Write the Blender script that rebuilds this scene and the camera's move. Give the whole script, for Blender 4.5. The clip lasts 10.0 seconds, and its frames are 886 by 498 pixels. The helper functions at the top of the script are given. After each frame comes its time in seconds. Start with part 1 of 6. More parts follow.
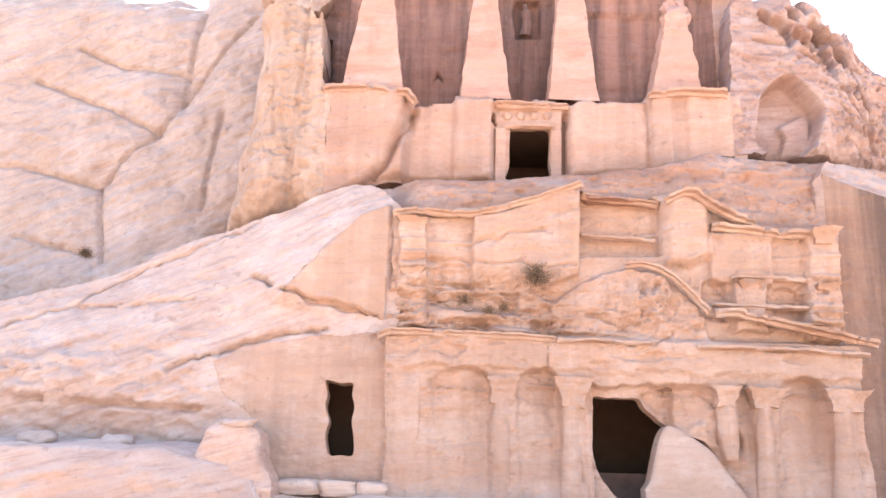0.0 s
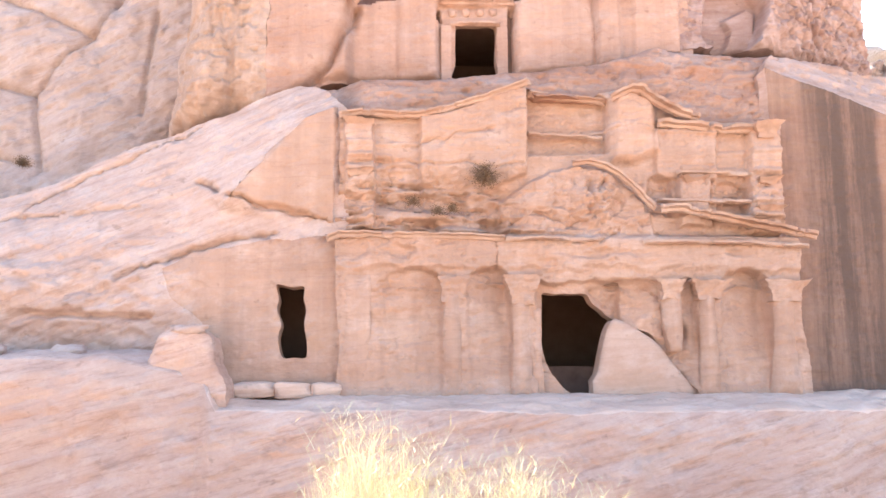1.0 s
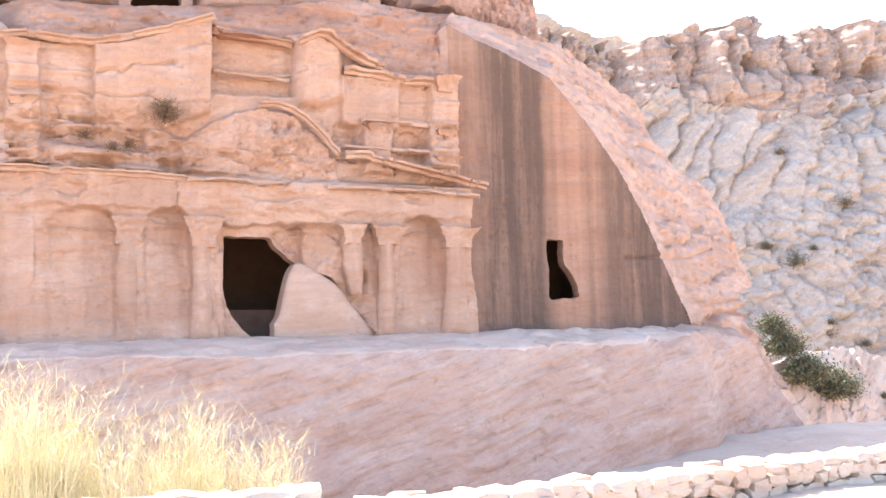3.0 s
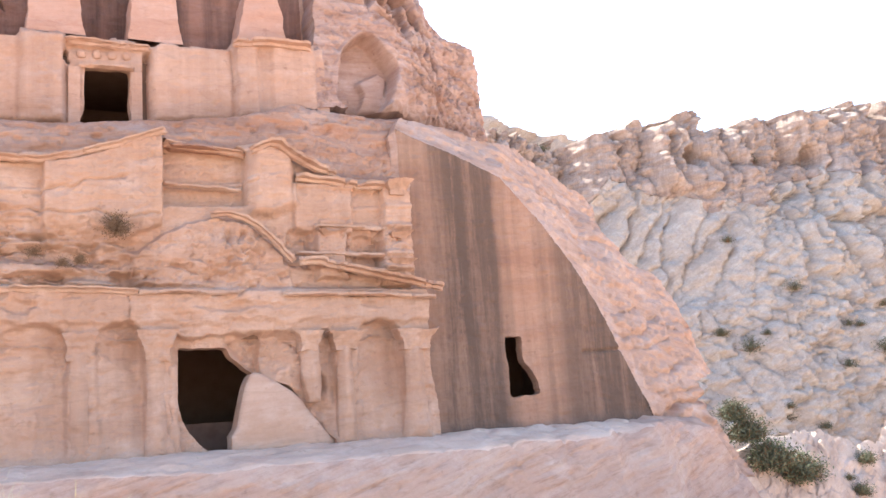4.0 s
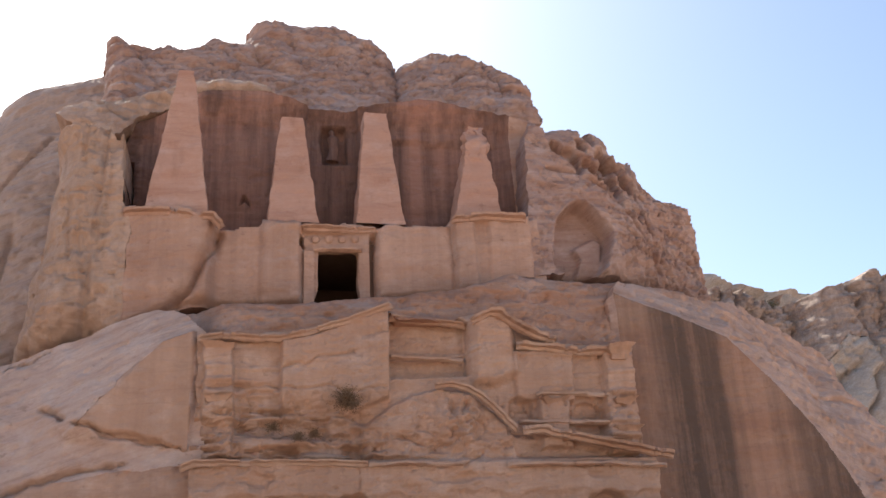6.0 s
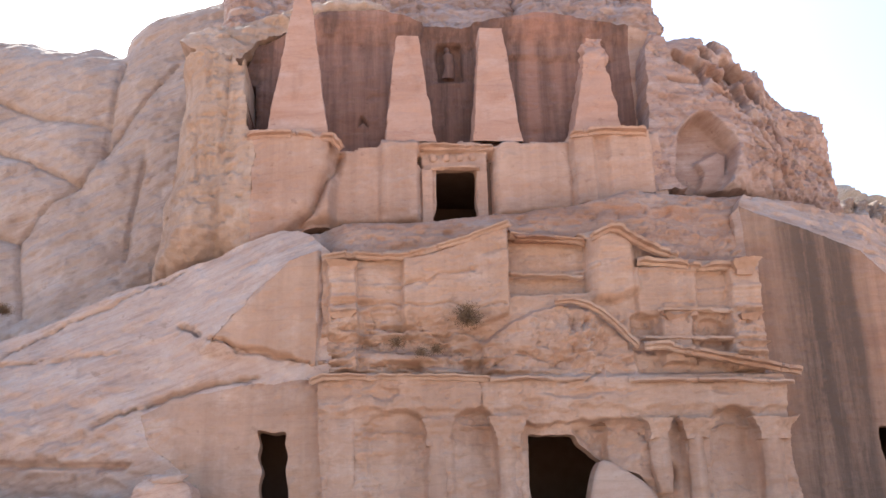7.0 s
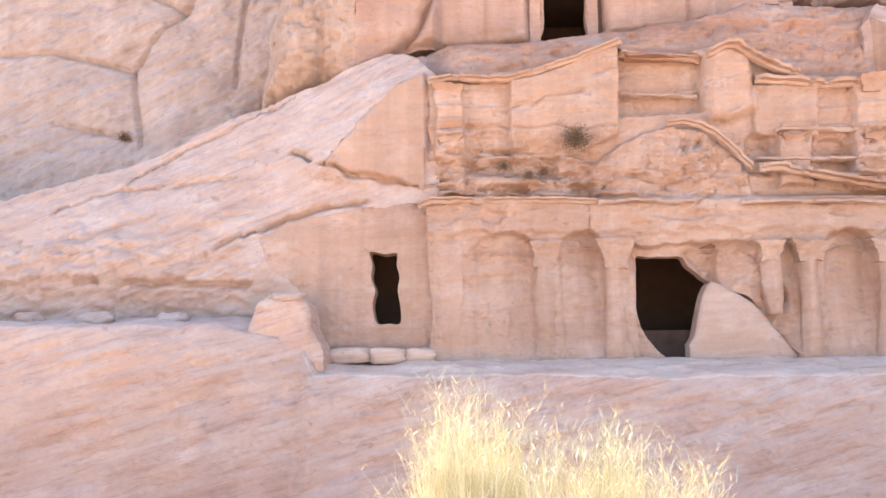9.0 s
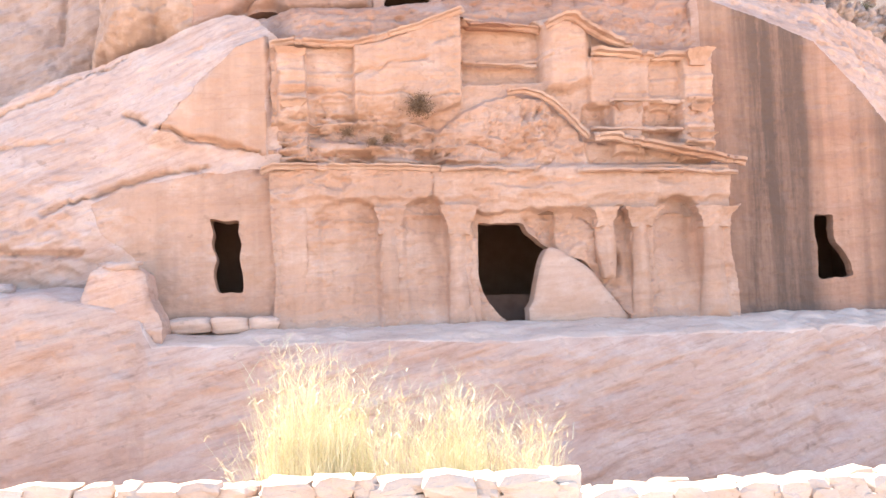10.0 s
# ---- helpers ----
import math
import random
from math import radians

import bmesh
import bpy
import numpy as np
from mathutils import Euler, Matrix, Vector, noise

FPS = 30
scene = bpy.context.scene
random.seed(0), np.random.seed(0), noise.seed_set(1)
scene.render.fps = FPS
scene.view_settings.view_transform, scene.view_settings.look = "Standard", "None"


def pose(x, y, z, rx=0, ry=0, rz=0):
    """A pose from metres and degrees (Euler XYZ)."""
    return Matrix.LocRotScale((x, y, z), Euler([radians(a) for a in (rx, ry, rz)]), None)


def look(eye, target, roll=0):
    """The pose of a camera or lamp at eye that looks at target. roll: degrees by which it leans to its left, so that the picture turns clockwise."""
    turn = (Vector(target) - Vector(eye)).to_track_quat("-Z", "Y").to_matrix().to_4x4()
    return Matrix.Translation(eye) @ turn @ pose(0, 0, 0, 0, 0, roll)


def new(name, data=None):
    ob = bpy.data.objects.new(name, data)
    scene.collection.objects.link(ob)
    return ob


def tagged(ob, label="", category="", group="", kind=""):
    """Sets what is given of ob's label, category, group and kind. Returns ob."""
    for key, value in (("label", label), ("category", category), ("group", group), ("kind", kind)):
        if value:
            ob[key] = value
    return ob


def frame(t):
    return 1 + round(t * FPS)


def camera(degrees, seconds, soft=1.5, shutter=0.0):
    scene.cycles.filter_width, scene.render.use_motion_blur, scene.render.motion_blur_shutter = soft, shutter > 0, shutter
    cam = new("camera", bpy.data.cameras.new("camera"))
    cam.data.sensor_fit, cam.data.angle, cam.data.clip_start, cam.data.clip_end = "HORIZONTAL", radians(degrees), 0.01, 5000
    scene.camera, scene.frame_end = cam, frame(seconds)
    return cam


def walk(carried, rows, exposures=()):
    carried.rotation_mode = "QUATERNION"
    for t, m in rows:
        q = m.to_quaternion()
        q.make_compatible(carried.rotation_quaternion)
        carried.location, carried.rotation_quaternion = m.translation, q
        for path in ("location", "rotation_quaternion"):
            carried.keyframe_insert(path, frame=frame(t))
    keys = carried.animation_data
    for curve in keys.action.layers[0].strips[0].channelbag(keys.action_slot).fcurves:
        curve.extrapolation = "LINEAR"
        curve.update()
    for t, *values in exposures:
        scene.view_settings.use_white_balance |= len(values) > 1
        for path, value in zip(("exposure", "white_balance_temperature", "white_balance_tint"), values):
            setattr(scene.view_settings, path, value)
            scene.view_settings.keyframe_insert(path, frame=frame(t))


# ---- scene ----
# ---------------------------------------------------------------- camera
cam = camera(50.23, 10.0)
EYE = (0.0, 0.0, 0.3)
# seconds and the camera's turn in degrees; it stands on one spot and pans
TURNS = [
    (0.0, 104.505, -1.633, -1.324),
    (0.5, 101.764, -0.912, -2.217),
    (1.0, 98.553, 0.286, -4.103),
    (1.5, 96.223, 0.722, -8.212),
    (2.0, 96.232, 0.886, -11.904),
    (2.5, 94.927, 0.059, -18.253),
    (2.7, 94.760, 0.425, -20.879),
    (3.8, 98.475, 3.106, -25.144),
    (4.0, 100.912, 4.078, -25.391),
    (4.5, 106.516, 5.342, -21.724),
    (5.0, 110.144, 4.576, -20.264),
    (5.5, 111.565, 4.234, -17.487),
    (5.7, 111.770, 3.650, -15.395),
    (6.8, 110.420, 1.638, -5.288),
    (7.0, 107.076, 1.372, -4.904),
    (7.5, 101.236, 1.380, -3.626),
    (8.0, 99.191, 1.094, -2.081),
    (8.5, 98.414, 0.732, 1.773),
    (9.0, 96.503, 0.527, 1.519),
    (9.5, 95.064, 0.990, -1.789),
    (10.0, 94.311, 1.703, -7.817),
]
EXPOSURES = [(0.0, 2.62, 6400, 5.5), (1.0, 2.5, 6470, 5.5), (2.5, 2.5, 6420, 5.5), (4.0, 2.2, 6470, 5.5), (4.5, 1.6, 6520, 6.0), (5.0, 0.89, 6870, 5.5),
             (5.5, 0.71, 6920, 6.5), (7.0, 1.56, 6200, 3.0), (7.5, 1.9, 6200, 3.0), (8.5, 2.3, 6200, 3.0), (9.0, 2.35, 6450, 5.5), (10.0, 2.52, 6550, 5.5)]
walk(cam, [(t, pose(*EYE, rx, ry, rz)) for t, rx, ry, rz in TURNS], EXPOSURES)

# ---------------------------------------------------------------- light
SUN_AZ, SUN_EL = radians(-20), radians(47)      # from straight ahead, towards the left; above the horizon
world = bpy.data.worlds.new("sky")
scene.world = world
world.use_nodes = True
wn = world.node_tree
sky = wn.nodes.new("ShaderNodeTexSky")
sky.sky_type = "NISHITA"
sky.sun_disc = False
sky.sun_elevation = SUN_EL
sky.sun_rotation = SUN_AZ
sky.air_density = 0.8
sky.dust_density = 1.5
wn.nodes["Background"].inputs["Strength"].default_value = 0.15
wn.links.new(sky.outputs[0], wn.nodes["Background"].inputs["Color"])
sun = new("sun", bpy.data.lights.new("sun", "SUN"))
sun.data.energy, sun.data.angle, sun.data.color = 5.0, radians(0.53), (1.0, 0.95, 0.87)
to_sun = Vector((math.sin(SUN_AZ) * math.cos(SUN_EL), math.cos(SUN_AZ) * math.cos(SUN_EL), math.sin(SUN_EL)))
sun.matrix_world = look(to_sun * 200, (0, 0, 0))


# ---------------------------------------------------------------- noise and distance fields
def value_noise(p, seed):
    """Smooth value noise in -1..1 at the points p (n, 3)."""
    i = np.floor(p).astype(np.int64)
    f = p - i
    f = f * f * f * (f * (f * 6 - 15) + 10)
    out = np.zeros(len(p))
    for dx in (0, 1):
        for dy in (0, 1):
            for dz in (0, 1):
                h = ((i[:, 0] + dx) * 374761393 + (i[:, 1] + dy) * 668265263 + (i[:, 2] + dz) * 2147483647 + seed * 974634721) & 0xFFFFFFFF
                h = ((h ^ (h >> 13)) * 1274126177) & 0xFFFFFFFF
                h = ((h ^ (h >> 16)) * 2246822519) & 0xFFFFFFFF
                v = ((h ^ (h >> 15)) & 0xFFFF) / 32767.5 - 1
                w = (f[:, 0] if dx else 1 - f[:, 0]) * (f[:, 1] if dy else 1 - f[:, 1]) * (f[:, 2] if dz else 1 - f[:, 2])
                out += w * v
    return out


def fbm(x, y, z, scale=(1, 1, 1), octaves=4, seed=0, gain=0.5):
    shape = np.broadcast(x, y, z).shape
    p = np.stack([np.broadcast_to(a, shape).ravel() * s for a, s in zip((x, y, z), scale)], 1).astype(float) + 113.7
    out, amp = np.zeros(len(p)), 1.0
    for o in range(octaves):
        out += amp * value_noise(p, seed * 17 + o)
        p, amp = p * 2.03 + 7.1, amp * gain
    return out.reshape(shape)


def cells(u, v, seed):
    """Jointed blocks: distance to the nearest block centre, to the next one, and a random number for each block."""
    iu, iv = np.floor(u).astype(np.int64), np.floor(v).astype(np.int64)
    f1, f2, who = np.full(u.shape, 9.0), np.full(u.shape, 9.0), np.zeros(u.shape)
    for du in (-1, 0, 1):
        for dv in (-1, 0, 1):
            h = ((iu + du) * 374761393 + (iv + dv) * 668265263 + seed * 974634721) & 0xFFFFFFFF
            h = ((h ^ (h >> 13)) * 1274126177) & 0xFFFFFFFF
            h = ((h ^ (h >> 16)) * 2246822519) & 0xFFFFFFFF
            a, b, c = (h & 1023) / 1023, ((h >> 10) & 1023) / 1023, ((h >> 20) & 1023) / 1023
            d = np.hypot(iu + du + 0.15 + 0.7 * a - u, iv + dv + 0.15 + 0.7 * b - v)
            near = d < f1
            f2 = np.where(near, f1, np.minimum(f2, d))
            who = np.where(near, c, who)
            f1 = np.where(near, d, f1)
    return f1, f2, who


def blocks(x, z, across, along, lean, seed, ragged=0.35):
    """Weathered blocks of the given size, their long side leaning off the upright: 0 in the joints to about 1.5 on the proudest."""
    c, k = math.cos(radians(lean)), math.sin(radians(lean))
    u, v = (x * c - z * k) / across, (x * k + z * c) / along
    w = ragged * fbm(x, 0, z, (0.9 / across, 1, 0.9 / across), 4, seed + 1)
    w2 = ragged * fbm(x, 0, z, (0.9 / across, 1, 0.9 / across), 4, seed + 2)
    f1, f2, who = cells(u + w, v + w2, seed)
    return 0.75 * who + np.sqrt(np.clip(f2 - f1, 0, 0.55))


def weather(x, y, z, amp=1.0, seed=0, dip=0.06):
    """Worn sandstone: broad swellings, thin tilted beds, flaked skin, grain, splits."""
    u = z - dip * x
    broad = fbm(x, y, z, (0.35, 0.35, 0.35), 4, seed)
    beds = fbm(x, y, u + 0.25 * broad, (0.12, 0.12, 2.4), 5, seed + 1, 0.6)
    fine = fbm(x, y, u, (2.2, 2.2, 4.6), 4, seed + 2, 0.6)
    flakes = np.abs(fbm(x, y, u, (0.6, 0.6, 1.5), 5, seed + 5, 0.58))
    seam = np.abs(fbm(x, y, u - 0.06 * x, (0.16, 0.16, 0.75), 5, seed + 3))
    joint = np.abs(fbm(x + 0.25 * z, y, z, (0.34, 0.34, 0.20), 5, seed + 4))
    split = np.clip(1 - seam / 0.022, 0, 1) + 0.7 * np.clip(1 - joint / 0.014, 0, 1)
    return amp * (0.5 * broad + 0.13 * beds + 0.11 * fine - 0.26 * flakes) - min(0.16, 0.25 * amp) * split


def flaked(x, z, seed, dip=0.0):
    """Sharp-edged flakes and small pits where the skin has come away, 0 to about 1.5 deep."""
    u = z - dip * x
    wide = fbm(x, 0, u, (0.55, 1, 1.3), 6, seed, 0.6)
    small = fbm(x, 0, u, (1.7, 1, 3.2), 5, seed + 1, 0.6)
    pits = fbm(x, 0, u, (2.6, 1, 3.4), 3, seed + 2)
    return 0.6 * step(0.16 - wide, 0.05) + 0.4 * step(0.22 - small, 0.05) + 0.7 * step(0.56 - pits, 0.14)


def ledges(x, z, per_metre, dip, seed):
    """Stepped bed edges, 0 to 1: each bed swells outwards to a lip and breaks off sharply under it."""
    u = (z - dip * x) * per_metre + 0.9 * fbm(x, 0, z, (0.2, 1, 0.4), 5, seed, 0.58)
    f = u - np.floor(u)
    keep = np.clip(0.3 + 1.9 * fbm(x, 0, z, (0.35, 1, 0.7), 4, seed + 1), 0, 1)
    return keep * f ** 2.2


def crack(x, z, pts, deep, wide, seed=900):
    """A ragged split along a polyline."""
    wx, wz = 0.16 * fbm(x, 0, z, (1.1, 1, 1.1), 3, seed), 0.12 * fbm(x, 0, z, (1.3, 1, 1.3), 3, seed + 1)
    d = line(x + wx, z + wz, pts)
    w = wide * (1 + 0.7 * fbm(x, 0, z, (0.8, 1, 0.8), 2, seed + 2))
    return deep * np.exp(-(d / np.maximum(w, 0.03)) ** 2)


def poly(x, z, pts):
    """Signed distance to a polygon, negative inside."""
    pts = np.array(pts, float)
    best, inside = np.full(x.shape, 1e9), np.zeros(x.shape, bool)
    for a, b in zip(pts, np.roll(pts, -1, 0)):
        e = b - a
        t = np.clip(((x - a[0]) * e[0] + (z - a[1]) * e[1]) / max(e @ e, 1e-9), 0, 1)
        best = np.minimum(best, np.hypot(x - a[0] - t * e[0], z - a[1] - t * e[1]))
        if a[1] != b[1]:
            inside ^= ((a[1] > z) != (b[1] > z)) & (x < e[0] * (z - a[1]) / (b[1] - a[1]) + a[0])
    return np.where(inside, -best, best)


def line(x, z, pts):
    """Distance to a polyline."""
    pts = np.array(pts, float)
    best = np.full(x.shape, 1e9)
    for a, b in zip(pts[:-1], pts[1:]):
        e = b - a
        t = np.clip(((x - a[0]) * e[0] + (z - a[1]) * e[1]) / max(e @ e, 1e-9), 0, 1)
        best = np.minimum(best, np.hypot(x - a[0] - t * e[0], z - a[1] - t * e[1]))
    return best


def loop(pts, n=5):
    """A closed outline rounded through its corners."""
    p = np.array(pts, float)
    a, b, c, d = np.roll(p, 1, 0), p, np.roll(p, -1, 0), np.roll(p, -2, 0)
    out = []
    for k in range(n):
        t = k / n
        out.append(0.5 * (2 * b + (c - a) * t + (2 * a - 5 * b + 4 * c - d) * t ** 2 + (3 * b - a - 3 * c + d) * t ** 3))
    return np.stack(out, 1).reshape(-1, 2)


def step(d, soft):
    """1 well inside (d < 0), 0 outside, over the width soft."""
    t = np.clip(0.5 - d / soft, 0, 1)
    return t * t * (3 - 2 * t)


def rect(x, z, x0, x1, z0, z1, soft=0.08):
    return step(np.maximum(np.maximum(x0 - x, x - x1), np.maximum(z0 - z, z - z1)), soft)


def arch(x, z, x0, x1, z0, z1):
    """Distance to an arched niche: straight sides, a flat round head."""
    half, mid = (x1 - x0) / 2, (x0 + x1) / 2
    rise = half * 0.75
    body = np.maximum(np.abs(x - mid) - half, np.maximum(z0 - z, z - (z1 - rise)))
    head = (np.hypot((x - mid) / half, np.maximum(z - (z1 - rise), 0) / rise) - 1) * half
    return np.where(z > z1 - rise, head, body)


def grid_blend(x, z, xs, zs, table):
    """Smooth surface through a coarse table of depths."""
    table = np.array(table, float)
    i = np.clip(np.searchsorted(xs, x) - 1, 0, len(xs) - 2)
    j = np.clip(np.searchsorted(zs, z) - 1, 0, len(zs) - 2)
    xs, zs = np.array(xs, float), np.array(zs, float)
    u = np.clip((x - xs[i]) / (xs[i + 1] - xs[i]), 0, 1)
    v = np.clip((z - zs[j]) / (zs[j + 1] - zs[j]), 0, 1)
    u = u * u * (3 - 2 * u)
    return (table[j, i] * (1 - u) + table[j, i + 1] * u) * (1 - v) + (table[j + 1, i] * (1 - u) + table[j + 1, i + 1] * u) * v


# ---------------------------------------------------------------- mesh helpers
def mesh_from(name, verts, faces, smooth=True):
    verts, faces = np.asarray(verts, np.float32), np.asarray(faces, np.int32)
    me = bpy.data.meshes.new(name)
    n = faces.shape[1]
    me.vertices.add(len(verts))
    me.vertices.foreach_set("co", verts.ravel())
    me.loops.add(faces.size)
    me.loops.foreach_set("vertex_index", faces.ravel())
    me.polygons.add(len(faces))
    me.polygons.foreach_set("loop_start", np.arange(0, faces.size, n, dtype=np.int32))
    me.polygons.foreach_set("use_smooth", np.full(len(faces), smooth))
    me.update(calc_edges=True)
    me.validate()
    return me


def put(name, me, material, parent=None, label=""):
    ob = new(name, me)
    me.materials.append(material)
    if parent:
        ob.parent = parent
    return tagged(ob, label)


def part(name, bm, material, parent, label="", smooth=False):
    me = bpy.data.meshes.new(name)
    if smooth:
        for f in bm.faces:
            f.smooth = True
    bm.to_mesh(me)
    bm.free()
    return put(name, me, material, parent, label)


def thing(name, label, category, place=(0, 0, 0), group="", kind=""):
    ob = new(name)
    ob.location = place
    return tagged(ob, label, category, group, kind)


def relief(name, box, cell, depth, material, parent=None, mask=None, holes=(), hole_depth=1.2, back=1.5, label=""):
    """A carved face: a sheet y = depth(x, z) inside the mask, cut by the holes, its rims carried back into the rock."""
    x0, x1, z0, z1 = box
    xs, zs = np.linspace(x0, x1, max(3, int((x1 - x0) / cell) + 1)), np.linspace(z0, z1, max(3, int((z1 - z0) / cell) + 1))
    X, Z = np.meshgrid(xs, zs)
    outer = np.maximum(np.maximum(x0 - X, X - x1), np.maximum(z0 - Z, Z - z1)) - 1e-6
    if mask is not None:
        outer = np.maximum(outer, mask(X, Z))
    inner = np.full(X.shape, -1e9)
    for h in holes:
        inner = np.maximum(inner, -h(X, Z))
    S = np.maximum(outer, inner)
    gz, gx = np.gradient(S, zs, xs)
    size = np.maximum(np.hypot(gx, gz), 0.3)
    pull = np.clip(S, 0, cell * 1.2) / size
    near = (S > 0) & (S < cell * 1.05)
    X, Z = np.where(near, X - pull * gx / size, X), np.where(near, Z - pull * gz / size, Z)
    ok = S < cell * 1.05
    quad = ok[:-1, :-1] & ok[1:, :-1] & ok[:-1, 1:] & ok[1:, 1:] & ((S[:-1, :-1] < 0) | (S[1:, :-1] < 0) | (S[:-1, 1:] < 0) | (S[1:, 1:] < 0))
    Y = depth(X, Z)
    idx = np.arange(X.size).reshape(X.shape)
    a, b, c, d = idx[:-1, :-1][quad], idx[:-1, 1:][quad], idx[1:, 1:][quad], idx[1:, :-1][quad]
    faces = np.stack([a, b, c, d], 1)
    used = np.zeros(X.size, bool)
    used[faces.ravel()] = True
    remap = np.cumsum(used) - 1
    verts = np.stack([X.ravel(), Y.ravel(), Z.ravel()], 1)[used]
    is_hole = (inner.ravel() > outer.ravel())[used]
    faces = remap[faces]
    edges = np.concatenate([faces[:, [0, 1]], faces[:, [1, 2]], faces[:, [2, 3]], faces[:, [3, 0]]])
    key = np.sort(edges, 1)
    _, first, count = np.unique(key, axis=0, return_index=True, return_counts=True)
    rim = edges[first[count == 1]]
    hole_rim = is_hole[rim[:, 0]] & is_hole[rim[:, 1]]
    n, extra, more = len(verts), [], []
    for sel, deep, cuts in ((hole_rim, hole_depth, 4), (~hole_rim, back, 2)):
        r = rim[sel]
        if not len(r) or not deep:
            continue
        ids = np.unique(r)
        look_up = {v: k for k, v in enumerate(ids)}
        p, q = np.array([look_up[v] for v in r[:, 0]]), np.array([look_up[v] for v in r[:, 1]])
        for s in range(cuts + 1):
            ring = verts[ids].copy()
            ring[:, 1] += deep * s / cuts
            extra.append(ring)
        for s in range(cuts):
            lo, hi = n + s * len(ids), n + (s + 1) * len(ids)
            more.append(np.stack([q + lo, p + lo, p + hi, q + hi], 1))
        n += (cuts + 1) * len(ids)
    return put(name, mesh_from(name, np.concatenate([verts] + extra), np.concatenate([faces] + more)), material, parent, label)


def rounding(d, r):
    """How far a face falls back near its rim, d metres inside it."""
    u = np.clip(1 - d / r, 0, 1)
    return r * (1 - np.sqrt(1 - np.minimum(u, 0.985) ** 2))


def sweep(name, path, profile, y, material, parent, wear=0.022, seed=0, cell=0.06, ends=0.15, label=""):
    """A moulding: the profile (out, up) swept along the path (x, z) on the face y, chipped and worn."""
    path = np.array(path, float)
    seg = np.hypot(*np.diff(path, axis=0).T)
    s = np.concatenate([[0], np.cumsum(seg)])
    n = max(4, int(s[-1] / cell))
    t = np.linspace(0, s[-1], n)
    px, pz = np.interp(t, s, path[:, 0]), np.interp(t, s, path[:, 1])
    tx, tz = np.gradient(px), np.gradient(pz)
    k = np.hypot(tx, tz)
    nx, nz = -tz / k, tx / k
    prof = np.array(profile, float)
    fine = np.linspace(0, len(prof) - 1, (len(prof) - 1) * 3 + 1)
    out, up = np.interp(fine, range(len(prof)), prof[:, 0]), np.interp(fine, range(len(prof)), prof[:, 1])
    chip = np.clip(fbm(px, 0, pz, (1.1, 1, 1.1), 4, seed + 5), -0.9, 0.9)
    taper = np.clip(np.minimum(t, s[-1] - t) / ends, 0.05, 1) ** 0.5
    O = out[None] * np.clip(0.95 + 0.3 * chip[:, None] - 0.45 * step(chip[:, None] + 0.48, 0.22), 0.2, 1.2) * taper[:, None]
    U = np.broadcast_to(up[None], O.shape)
    X, Z = px[:, None] + nx[:, None] * U, pz[:, None] + nz[:, None] * U
    Y = y - O
    X, Y, Z = [a + wear * fbm(X, Y, Z, (3.0, 3.0, 4.5), 3, seed + 9 + i) for i, a in enumerate((X, Y, Z))]
    idx = np.arange(X.size).reshape(X.shape)
    faces = np.stack([idx[:-1, :-1].ravel(), idx[1:, :-1].ravel(), idx[1:, 1:].ravel(), idx[:-1, 1:].ravel()], 1)
    me = mesh_from(name, np.stack([X.ravel(), Y.ravel(), Z.ravel()], 1), faces)
    me.set_sharp_from_angle(angle=radians(32))
    return put(name, me, material, parent, label)


def boulder(name, centre, size, material, parent=None, seed=0, rough=0.25, label="", flat=0.6, cuts=3):
    """A rounded stone with flattened faces."""
    bm = bmesh.new()
    bmesh.ops.create_icosphere(bm, subdivisions=cuts, radius=1)
    v = np.array([p.co[:] for p in bm.verts])
    v = np.sign(v) * np.abs(v) ** flat
    v *= 1 + rough * fbm(v[:, 0], v[:, 1], v[:, 2], (1.3, 1.3, 1.6), 4, seed)[:, None]
    v = v * np.array(size) / 2 + np.array(centre)
    for p, c in zip(bm.verts, v):
        p.co = c
    return part(name, bm, material, parent, label, smooth=True)


